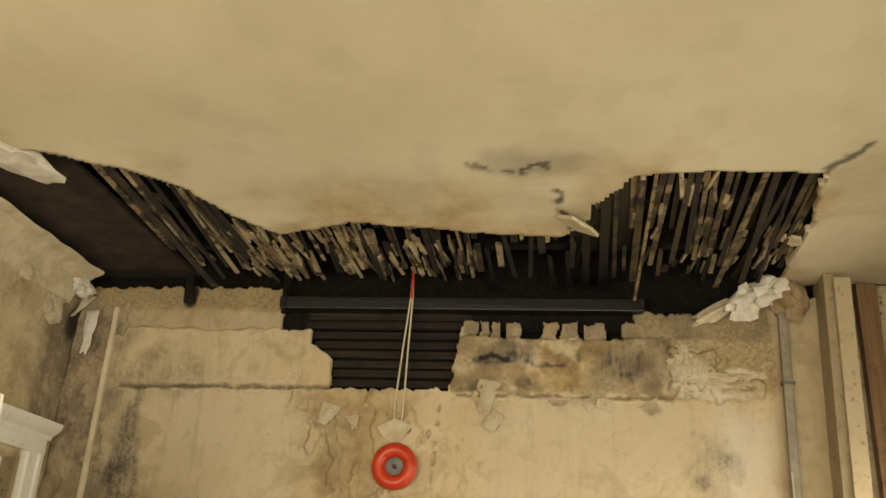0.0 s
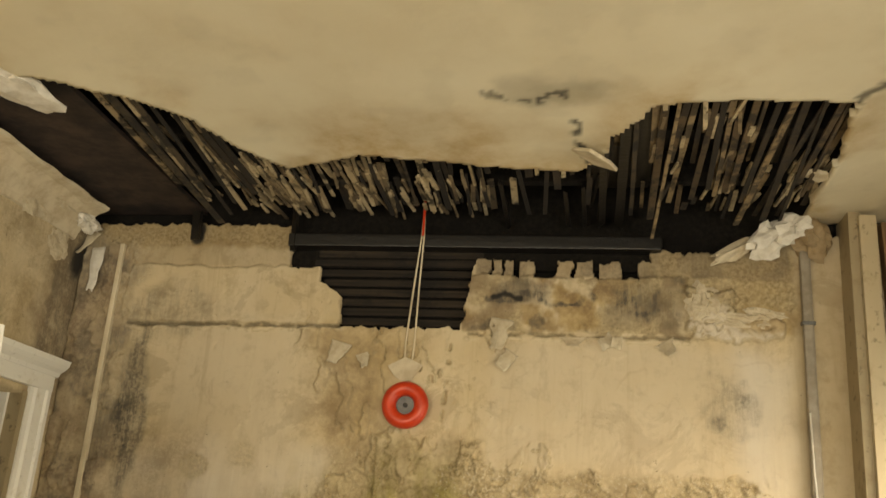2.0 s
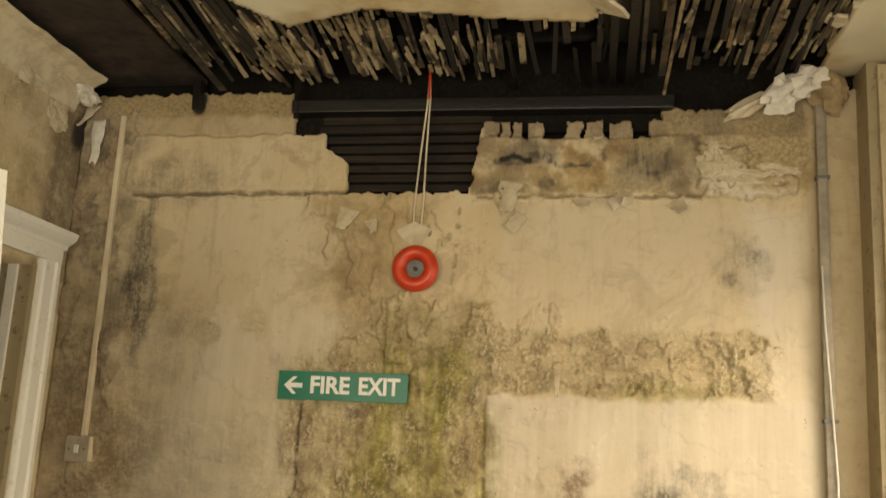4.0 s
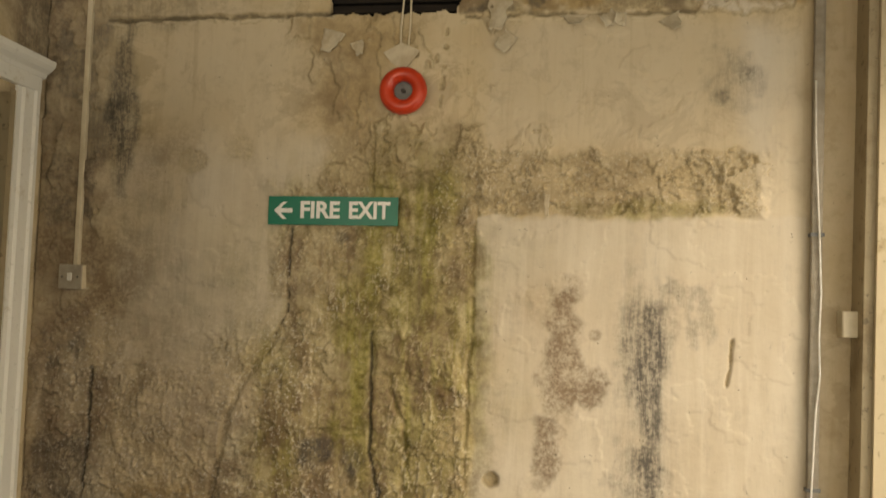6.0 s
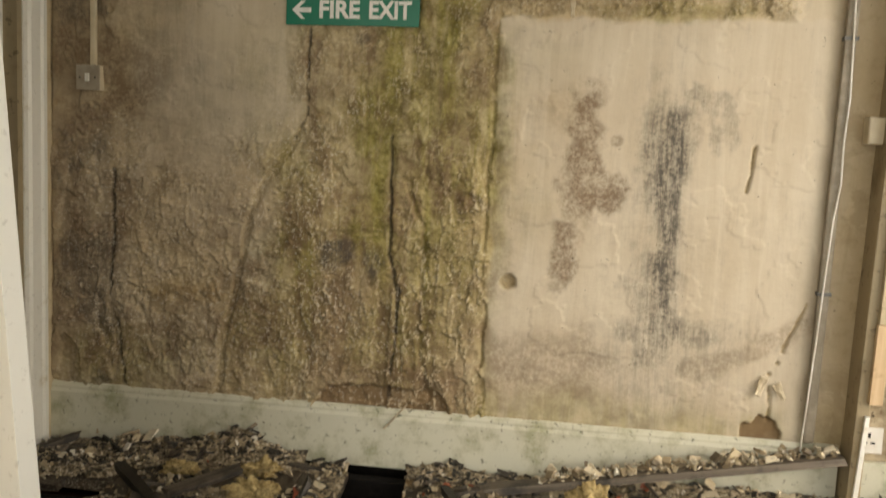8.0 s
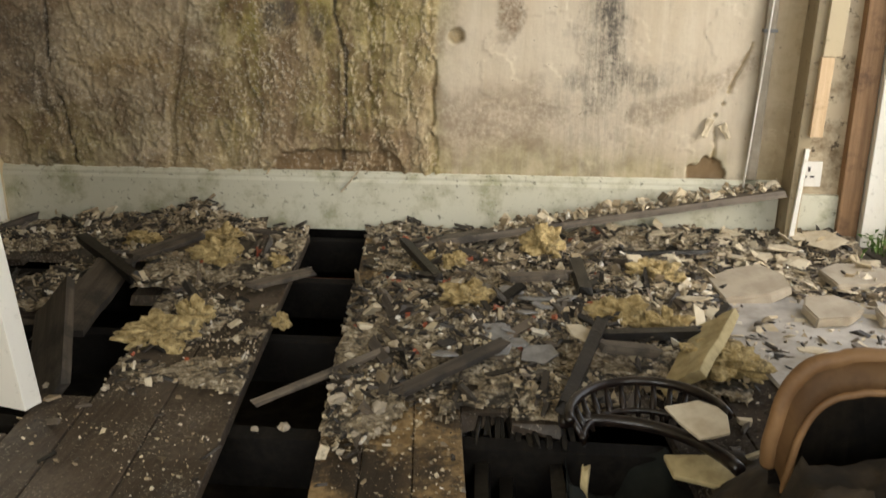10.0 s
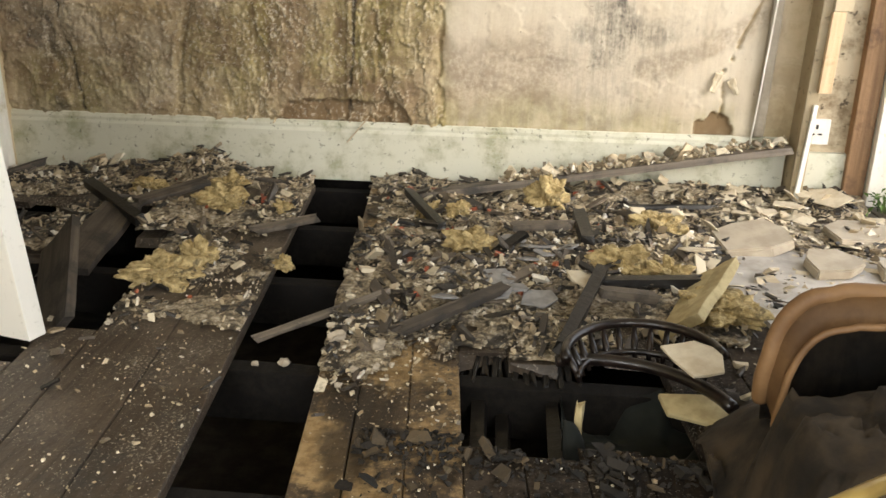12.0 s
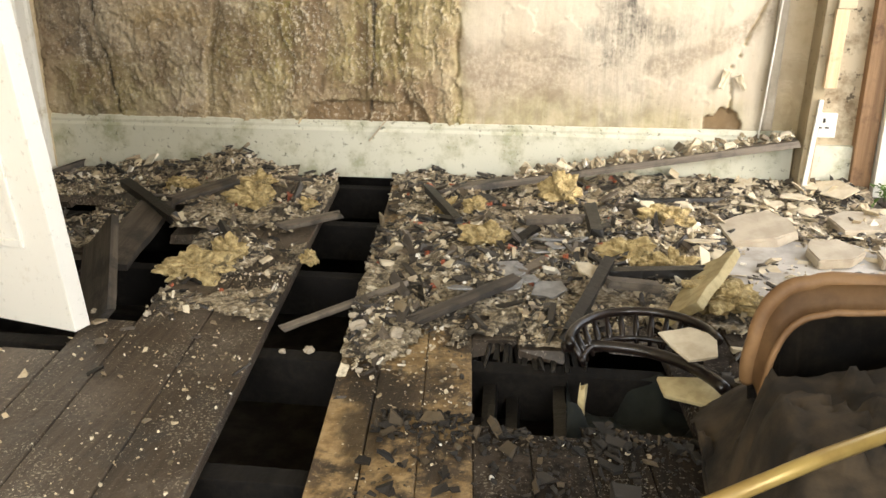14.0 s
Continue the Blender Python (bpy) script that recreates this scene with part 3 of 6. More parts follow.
    layers = {
        # the strip from x 1.78 is the pier's cast shadow as colour; the rest is damp
        "damp_shade": np.clip(0.55 * patch(X, Z, 1.78, 2.05, 0.15, 2.7, 0.03, 58, 0.03, 5) + 0.45 * corner + 0.7 * over_r + 0.5 * over_l + 0.5 * frieze_r * sstep(fbm(X, Z, 5, 5, 192), 0.42, 0.55), 0, 1),
        "salt": np.clip(0.4 * patch(X, Z, -0.9, 0.25, 0.25, 1.3, 0.35, 75, 0.15, 4) + 0.25 * band + 0.15 * column, 0, 1) * wear,
        "ochre": np.clip(0.95 * over_l * sstep(Z + 0.05 * (fine - 0.5), 2.55, 2.58) + 0.85 * frieze_r * sstep(fbm(X, Z, 7, 5, 208), 0.47, 0.56) + 0.8 * patch(X, Z, 1.60, 1.78, 2.30, 2.52, 0.10, 209, 0.02, 7) + 0.5 * blob(X, Z, 0.33, 2.19, 0.20, 0.09, 0.6, 210, 7, 0.5) + 0.45 * blob(X, Z, 0.28, 1.95, 0.13, 0.14, 0.6, 211, 6, 0.6) + 0.55 * blob(X, Z, -0.33, 0.57, 0.17, 0.06, 0.7, 212, 7, 0.5) + 0.5 * left_low * sstep(fbm(X, Z, 3.2, 5, 230), 0.46, 0.58), 0, 1),
        "lining": np.clip(fallen * sstep(fine, 0.2, 0.45), 0, 1),
        "curl": np.clip(curls, 0, 1) * peel * (0.25 + 0.6 * wear) + 0.5 * np.clip(chase_lip, 0, 1),
        "rough": np.clip(rough + peel, 0, 1),
        "pale": np.clip(panel + tatter + 0.7 * patch(X, Z, 1.62, 1.82, 0.1, 2.2, 0.05, 35, 0.06, 4) + 0.35 * patch(X, Z, 0.75, 1.7, 1.78, 2.22, 0.05, 36, 0.05, 4) + 0.8 * patch(X, Z, -0.58, 0.09, 0.80, 1.70, 0.25, 189, 0.15, 4) + 0.5 * patch(X, Z, -0.85, 0.12, 0.1, 0.95, 0.30, 193, 0.15, 4) * (1 - 0.6 * cracks) + 0.35 * patch(X, Z, -0.45, 0.10, 1.70, 2.22, 0.2, 191, 0.15, 4), 0, 1),
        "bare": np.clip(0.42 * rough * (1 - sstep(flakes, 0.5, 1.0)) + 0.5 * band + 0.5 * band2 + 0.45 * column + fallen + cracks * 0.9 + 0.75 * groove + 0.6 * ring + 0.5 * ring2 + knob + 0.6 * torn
                        + 0.8 * frieze_r * sstep(fbm(X, Z, 8, 5, 37), 0.42, 0.53) + 0.9 * patch(X, Z, 1.30, 1.80, 2.36, 2.70, 0.06, 38, 0.02, 8) + 0.6 * patch(X, Z, -0.9, 0.0, 2.565, 2.7, 0.04, 180, 0.015, 6)
                        + 0.5 * patch(X, Z, -0.15, 0.10, 0.35, 0.55, 0.2, 39, 0.05, 6), 0, 1),
        "grey": np.clip(0.35 * patch(X, Z, -0.9, 0.02, 0.35, 1.35, 0.35, 40, 0.15, 3) + 0.5 * corner, 0, 1) * (1 - 0.8 * column),
        "algae": np.clip(1.15 * blob(X, Z, 0.48, 0.98, 0.19, 0.72, 0.6, 41, 5, 0.5) + 0.75 * blob(X, Z, 0.03, 0.66, 0.13, 0.36, 0.7, 42, 5, 0.5)
                         + 0.7 * blob(X, Z, 1.30, 1.585, 0.20, 0.035, 0.6, 43, 9, 0.5) + 0.55 * blob(X, Z, 1.25, 0.22, 0.5, 0.10, 0.7, 44, 6, 0.6)
                         + 0.5 * patch(X, Z, 0.70, 0.78, 0.15, 1.5, 0.05, 45, 0.03, 8) + 0.6 * blob(X, Z, -0.58, 0.30, 0.25, 0.14, 0.8, 46, 7, 0.6) + 0.5 * blob(X, Z, -0.12, 0.44, 0.08, 0.16, 0.8, 235, 7, 0.5)
                         + 0.4 * blob(X, Z, 0.35, 1.15, 0.4, 0.5, 0.8, 47, 4, 0.6), 0, 1) * (1 - fallen),
        "brown": np.clip(0.5 * left_low * sstep(fbm(X, Z, 4.2, 6, 231), 0.52, 0.60) + 0.55 * patch(X, Z, -0.9, -0.70, 0.3, 2.5, 0.08, 232, 0.04, 6) + 0.5 * patch(X, Z, -0.66, -0.40, 1.2, 1.75, 0.25, 233, 0.1, 6) + 0.35 * over_r + blob(X, Z, 1.03, 1.20, 0.07, 0.16, 0.7, 48, 13, 0.3) + blob(X, Z, 1.045, 1.00, 0.075, 0.11, 0.8, 49, 13, 0.3) + blob(X, Z, 1.13, 1.00, 0.05, 0.06, 0.8, 149, 14, 0.3) + blob(X, Z, 0.985, 0.77, 0.05, 0.10, 0.8, 50, 13, 0.3) + 0.8 * blob(X, Z, 1.135, 1.165, 0.022, 0.02, 0.5, 148, 14, 0.3)
                         + 0.6 * blob(X, Z, 1.0, 0.42, 0.25, 0.12, 0.9, 51, 7, 0.5) + 0.35 * corner * sstep(fbm(X, Z, 7, 5, 52), 0.47, 0.6) + 0.4 * blob(X, Z, -0.66, 0.9, 0.15, 0.5, 0.9, 53, 5, 0.5)
                          + 0.55 * blob(X, Z, 0.45, 0.45, 0.3, 0.25, 1.0, 55, 6, 0.5)
                         # the diagonal line is a soft cast shadow painted in brown
                         + 0.45 * blob(X, Z, 0.25, 2.0, 0.14, 0.16, 0.7, 56, 5, 0.6) + 0.5 * line(X, Z, [(1.40, 0.42), (1.55, 0.46), (1.78, 0.60)], 0.05, 0.03, 57)
                          + 0.8 * fallen + 0.30 * rough * sstep(fbm(X, Z, 6, 6, 76), 0.50, 0.58) + 0.65 * column * sstep(fbm(X * 3, Z * 0.7, 5, 5, 176), 0.49, 0.58) + 0.5 * blob(X, Z, -0.30, 0.45, 0.35, 0.12, 0.9, 77, 6, 0.5)
                         + 0.7 * frieze_r * sstep(fbm(X, Z, 6, 5, 78), 0.48, 0.58), 0, 1),
        "black": np.clip(0.22 * blob(X, Z, 1.29, 1.02, 0.12, 0.42, 0.6, 181, 7, 0.6) + 0.3 * blob(X, Z, 1.35, 0.45, 0.22, 0.16, 0.7, 182, 5, 0.6) + 0.95 * line(X, Z, [(0.76, 2.385), (0.88, 2.38), (1.02, 2.365), (1.10, 2.37)], 0.024, 0.04, 79) + 0.6 * blob(X, Z, 1.25, 2.38, 0.09, 0.07, 0.9, 217, 9, 0.4) + 0.45 * blob(X, Z, 1.38, 2.33, 0.06, 0.08, 0.5, 218, 7, 0.5) + 0.62 * blob(X, Z, 1.285, 1.16, 0.070, 0.21, 0.6, 59, 9, 0.5) + 0.75 * blob(X * 2 - 1.32, Z, 1.32, 1.12, 0.05, 0.19, 0.7, 60, 7, 0.5) + 0.55 * blob(X, Z, 1.325, 0.86, 0.04, 0.22, 0.9, 216, 11, 0.5) + 0.5 * blob(X, Z, 1.27, 0.66, 0.085, 0.16, 1.1, 61, 12, 0.5)
                         + 0.42 * line(X, Z, [(1.36, 1.315), (1.41, 1.295), (1.46, 1.25), (1.495, 1.18)], 0.042, 0.06, 62) + 0.45 * blob(X, Z, 1.37, 1.20, 0.03, 0.10, 0.8, 162, 14, 0.5) + 0.42 * blob(X, Z, 1.575, 2.05, 0.075, 0.085, 0.9, 63, 16, 0.4) + 0.35 * blob(X, Z, 1.63, 2.01, 0.035, 0.05, 0.8, 213, 18, 0.4) + 0.5 * blob(X, Z, 1.53, 1.95, 0.03, 0.025, 0.8, 214, 18, 0.4) + 0.3 * blob(X, Z, 1.60, 1.93, 0.045, 0.04, 0.9, 215, 18, 0.4) + blob(X, Z, 0.205, 0.735, 0.055, 0.05, 0.8, 64, 12, 0.4)
                         + 0.8 * blob(X, Z, 0.34, 0.72, 0.035, 0.05, 0.8, 65, 12, 0.4) + 0.9 * left_mould + 0.4 * blob(X, Z, -0.45, 2.3, 0.22, 0.10, 0.8, 66, 6, 0.5)
                         + 0.22 * blob(X, Z, -0.42, 1.45, 0.16, 0.20, 1.0, 67, 6, 0.5) + 0.18 * blob(X, Z, -0.22, 1.22, 0.12, 0.2, 1.0, 68, 6, 0.6) + 0.6 * corner * sstep(fbm(X, Z, 8, 5, 69), 0.50, 0.60) + 0.4 * over_r * sstep(fbm(X, Z, 9, 4, 234), 0.40, 0.55)
                         + 0.7 * blob(X, Z, 0.86, 2.40, 0.10, 0.04, 0.9, 70, 12, 0.4) + 0.7 * frieze_r * sstep(fbm(X, Z, 9, 5, 71), 0.53, 0.63) + 0.5 * blob(X, Z, 1.46, 0.55, 0.12, 0.06, 0.9, 72, 9, 0.5)
                         + 0.8 * blob(X, Z, 0.27, 1.475, 0.03, 0.02, 0.6, 73, 14, 0.4), 0, 1),
        "soot": np.clip(0.5 * chase + 0.4 * chase_r + sstep(Z, 2.56, 2.60) * sstep(X, 0.0, 0.06) * sstep(X, 1.40, 1.28) + line(X, Z, [(0.765, 2.383), (0.80, 2.388), (0.865, 2.378)], 0.014, 0.02, 219) + 0.7 * cracks * (crack + crack2 + crack3 > 0.3) + blob(X, Z, -0.40, 2.62, 0.03, 0.05, 0.3, 74, 14, 0.2), 0, 1),
    }
    return h, layers


def wall_top(X):
    """Height at which the plaster of the back wall breaks off."""
    z = np.where(X < -0.02, 2.655, np.where(X < 0.11, 2.485, np.where(X < 0.69, 2.26, np.where(X < 1.32, 2.525, np.where(X < 1.70, 2.56, 2.62)))))
    z = np.where((X > 0.11) & (X < 0.195), 2.44 - 0.8 * (X - 0.11), z)
    z = np.where((X > 0.655) & (X < 0.69), 2.28 + 6 * (X - 0.655), z)
    for a, b in ((0.745, 0.757), (0.786, 0.797), (0.828, 0.855), (0.912, 0.990), (1.044, 1.058), (1.114, 1.143), (1.22, 1.285)):
        z = np.where((X > a) & (X < b), 2.462, z)
    return z + 0.020 * (value_noise(X * 18, X * 0, 91) - 0.5) + 0.014 * (value_noise(X * 60, X * 0, 93) - 0.5)


STEP = 0.0047
gx, gz = np.arange(LEFT, 1.985, STEP), np.arange(0.02, 2.70, STEP)
X, Z = np.meshgrid(gx, gz)
relief, layers = wall_layers(X, Z)
centre_x = (X[:-1, :-1] + X[1:, 1:]) / 2
centre_z = (Z[:-1, :-1] + Z[1:, 1:]) / 2
keep = centre_z < wall_top(centre_x + 0.03 * (fbm(centre_x, centre_z, 24, 3, 94) - 0.5))
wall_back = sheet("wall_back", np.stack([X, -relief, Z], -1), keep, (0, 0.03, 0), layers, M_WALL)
tagged(wall_back, "cream plaster wall with peeling paint, green algae and black mould", "wall", kind="structure")
core = part("masonry_core", boxed((LEFT - 0.1, 0.07, -0.5), (RIGHT, 0.22, 3.0)), M_VOID, None, "near-black wall behind the plaster")
tagged(core, "near-black wall behind the plaster", "wall", kind="structure")
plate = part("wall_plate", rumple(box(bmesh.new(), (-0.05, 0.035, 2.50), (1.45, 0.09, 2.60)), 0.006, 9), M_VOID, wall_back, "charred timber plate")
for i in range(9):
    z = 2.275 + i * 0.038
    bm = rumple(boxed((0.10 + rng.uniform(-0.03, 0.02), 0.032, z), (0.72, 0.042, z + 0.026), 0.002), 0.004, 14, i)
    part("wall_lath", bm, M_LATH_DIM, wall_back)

# ---- skirting, left wall, pier ----
SKIRT = [(0.0, 0.0), (-0.022, 0.0), (-0.022, 0.175), (-0.016, 0.186), (-0.016, 0.196), (-0.008, 0.208), (0.0, 0.212)]
skirting = part("baseboard", profile_run(bmesh.new(), SKIRT, LEFT, 1.90, "x"), M_SKIRT)
tagged(skirting, "tall cream painted skirting board stained green and chipped", "skirting board", kind="structure")

DOOR_Y0, DOOR_Y1, DOOR_Z = -1.03, -0.21, 1.95
gy, gz2 = np.arange(FRONT, 0.001, 0.02), np.arange(-0.02, 2.90, 0.02)
Y, Z2 = np.meshgrid(gy, gz2)
cy, cz = (Y[:-1, :-1] + Y[1:, 1:]) / 2, (Z2[:-1, :-1] + Z2[1:, 1:]) / 2
keep = ~((cy > DOOR_Y0) & (cy < DOOR_Y1) & (cz < DOOR_Z))
rel = 0.006 * (fbm(Y, Z2, 6, 5, 80) - 0.5) + 0.006 * sstep(fbm(Y, Z2, 9, 5, 81), 0.5, 0.54) * patch(Y, Z2, -0.5, 0.1, 2.0, 2.7, 0.1, 82, 0.05, 5)
zero = np.zeros(Y.shape)
left_layers = {"damp_shade": zero, "ochre": zero, "lining": zero, "curl": zero, "rough": 0.5 + zero, "salt": zero, "pale": zero, "grey": zero, "algae": zero, "soot": blob(Y, Z2, -0.03, 2.5, 0.05, 0.09, 0.7, 83, 12, 0.3),
               "bare": 0.35 * patch(Y, Z2, -0.6, 0.1, 1.9, 2.7, 0.2, 84, 0.1, 5), "brown": 0.7 * patch(Y, Z2, -0.22, 0.1, 1.9, 2.7, 0.12, 85, 0.05, 9),
               "black": 0.5 * patch(Y, Z2, -0.16, 0.1, 2.05, 2.6, 0.12, 86, 0.03, 12)}
wall_left = sheet("wall_left", np.stack([LEFT + rel, Y, Z2], -1), keep, (-0.12, 0, 0), left_layers, M_WALL)
tagged(wall_left, "stained cream plaster side wall with a doorway", "wall", kind="structure")

# the next room, behind the doorway
side_room = part("wall_next_room", boxed((-2.6, -3.2, -0.45), (-2.5, 0.1, 2.75)), M_OTHER)
tagged(side_room, "brown stained wall of the next room", "wall", kind="structure")
for name, lo, hi in (("wall_next_room_back", (-2.5, 0.0, -0.45), (LEFT - 0.125, 0.1, 2.75)), ("wall_next_room_front", (-2.5, -3.2, -0.45), (LEFT - 0.125, -3.1, 2.75)),
                     ("ceiling_next_room", (-2.5, -3.1, 2.70), (LEFT - 0.125, 0.0, 2.75)), ("floor_next_room", (-2.5, -3.1, -0.06), (LEFT - 0.13, 0.0, -0.02))):
    tagged(part(name, boxed(lo, hi), M_OTHER), "brown stained surface of the next room", "wall", kind="structure")

# door frame: jambs, mouldings and a corniced head
frame_1 = thing("door_frame_1", "white painted moulded door surround with a cornice over it", "door frame", kind="structure", at=(LEFT, -0.6, 0))
ARCH = [(0.0, 0.0), (0.022, 0.0), (0.030, 0.012), (0.030, 0.030), (0.022, 0.038), (0.020, 0.085), (0.012, 0.095), (0.010, 0.115), (0.0, 0.115)]


def upright(bm, section, y0, sign, z0, z1):
    rows = [[bm.verts.new((o, y0 + sign * w - (-0.6), z)) for o, w in section] for z in (z0, z1)]
    n = len(section)
    for i in range(n):
        bm.faces.new((rows[0][i], rows[0][(i + 1) % n], rows[1][(i + 1) % n], rows[1][i]))
    bm.faces.new(rows[0])
    bm.faces.new(rows[1])
    bmesh.ops.recalc_face_normals(bm, faces=bm.faces)
    return bm


part("architrave", upright(bmesh.new(), ARCH, -0.068, -1, 0.0, DOOR_Z + 0.02), M_WHITE, frame_1)
part("architrave", upright(bmesh.new(), ARCH, -1.172, 1, 0.0, DOOR_Z + 0.02), M_WHITE, frame_1)
part("frieze", boxed((0.0, -1.175 + 0.6, DOOR_Z + 0.02), (0.024, -0.066 + 0.6, DOOR_Z + 0.075), 0.003), M_WHITE, frame_1)
HEAD = [(0.0, 2.02), (0.026, 2.025), (0.032, 2.04), (0.05, 2.052), (0.062, 2.066), (0.066, 2.085), (0.0, 2.09)]
part("cornice", profile_run(bmesh.new(), HEAD, -1.21 + 0.6, -0.050 + 0.6, "y"), M_WHITE, frame_1)
for y0, y1 in ((-0.212, -0.185), (-1.055, -1.028)):
    part("jamb", boxed((-0.13, y0 + 0.6, 0.0), (0.006, y1 + 0.6, DOOR_Z)), M_CREAM, frame_1)
    part("door_stop", boxed((-0.08, y0 + 0.6 - 0.012 if y1 > -0.5 else y1 + 0.6, 0.0), (-0.045, y0 + 0.6 if y1 > -0.5 else y1 + 0.6 + 0.012, DOOR_Z)), M_WHITE, frame_1)

# the open door leaf, sagging on its hinges
leaf = thing("door_1", "open white painted panelled door sagging over broken floorboards", "door", kind="structure")
LEAF_W, LEAF_T, LEAF_H = 0.84, 0.044, 1.90
bm = boxed((0, 0, 0), (LEAF_W, LEAF_T, LEAF_H), 0.002)
part("slab", bm, M_WHITE, leaf)
for x0, x1, z0, z1 in ((0.10, 0.38, 0.2, 0.85), (0.46, 0.74, 0.2, 0.85), (0.10, 0.38, 1.02, 1.75), (0.46, 0.74, 1.02, 1.75)):
    bm = bmesh.new()
    for lo, hi in (((x0, -0.008, z0), (x1, 0.0, z0 + 0.02)), ((x0, -0.008, z1 - 0.02), (x1, 0.0, z1)), ((x0, -0.008, z0 + 0.02), (x0 + 0.02, 0.0, z1 - 0.02)), ((x1 - 0.02, -0.008, z0 + 0.02), (x1, 0.0, z1 - 0.02))):
        box(bm, lo, hi, 0.003)
    part("panel_moulding", bm, M_WHITE, leaf)
leaf.matrix_world = Matrix.Translation((0.006, -1.43, 0.012)) @ Matrix.Rotation(radians(-4.8), 4, "Y") @ Matrix.Rotation(radians(-20), 4, "Z") @ Matrix.Translation((-LEAF_W, 0, 0))

def lean(bm, slope):
    """Upright things that lean with the old partition."""
    for v in bm.verts:
        v.co.x += slope * v.co.z
    return bm


LEAN = 0.024
pier = part("wall_pier", lean(rumple(boxed((1.905, -0.112, 0.0), (1.945, 0.03, CEIL), 0.004), 0.003, 6), LEAN), M_CREAM)
tagged(pier, "narrow cream painted return of a broken partition", "wall", kind="structure")
M_MOULDY = paint_mat("mouldy_cream_paint", (0.52, 0.44, 0.31), (0.16, 0.11, 0.055), 0.9, 0.8, 7)
beyond = part("wall_beyond_pier", boxed((1.985, 0.012, 0.0), (RIGHT, 0.06, CEIL)), M_MOULDY)
tagged(beyond, "mouldy cream wall beside the outer doorway", "wall", kind="structure")
ledge = part("baseboard_beyond", boxed((1.957, -0.012, 0.0), (2.16, 0.012, 0.165), 0.003), M_SKIRT)
tagged(ledge, "short cream skirting board", "skirting board", kind="structure")

# right wall with the outer doorway, and a window opening added out of view
OUT_Y0, OUT_Y1, OUT_Z = -1.45, -0.065, 2.05
right_wall = thing("wall_right", "cream plaster wall with an open outer doorway and an added unseen window opening", "wall", kind="structure")
for name, lo, hi in (("wall_panel", (RIGHT, -3.3, -0.5), (RIGHT + 0.15, OUT_Y0, 2.75)), ("wall_panel", (RIGHT, FRONT, -0.5), (RIGHT + 0.15, -4.6, 2.75)),
                     ("wall_panel", (RIGHT, -4.6, -0.5), (RIGHT + 0.15, -3.3, 0.75)), ("wall_panel", (RIGHT, -4.6, 2.0), (RIGHT + 0.15, -3.3, 2.75)), ("wall_panel", (RIGHT, OUT_Y1, -0.5), (RIGHT + 0.15, 0.22, 2.75)),
                     ("wall_panel", (RIGHT, OUT_Y0, OUT_Z), (RIGHT + 0.15, OUT_Y1, 2.75)), ("threshold", (RIGHT, OUT_Y0, -0.5), (RIGHT + 0.15, OUT_Y1, -0.02))):
    part(name, boxed(lo, hi), M_CREAM, right_wall)
# front wall behind the camera; its window opening is added for the fill
front = thing("wall_front", "cream plaster wall with an added unseen window opening", "wall", kind="structure")
for lo, hi in (((-2.6, FRONT - 0.15, -0.5), (-0.8, FRONT, 2.75)), ((0.7, FRONT - 0.15, -0.5), (RIGHT + 0.15, FRONT, 2.75)), ((-0.8, FRONT - 0.15, -0.5), (0.7, FRONT, 0.55)), ((-0.8, FRONT - 0.15, 1.9), (0.7, FRONT, 2.75))):
    part("wall_panel", boxed(lo, hi), M_CREAM, front)

# ---- ceiling ----
HOLE = [(-0.9, -1.16), (-0.55, -1.16), (-0.414, -1.12), (-0.22, -1.01), (-0.076, -0.87), (0.0, -0.68), (0.113, -0.525), (0.384, -0.62), (0.578, -0.586), (0.861, -0.52), (1.05, -0.49),
        (1.10, -0.52), (1.163, -0.72), (1.267, -0.92), (1.485, -0.94), (1.783, -0.915), (1.80, -0.75), (1.82, -0.56), (1.83, -0.3), (1.844, -0.03), (1.84, 0.2), (-0.9, 0.2)]


def inside(px, py, poly):
    hit = np.zeros(px.shape, bool)
    for (ax, ay), (bx, by) in zip(poly, poly[1:] + poly[:1]):
        if ay != by:
            hit ^= ((ay > py) != (by > py)) & (px < (bx - ax) * (py - ay) / (by - ay) + ax)
    return hit


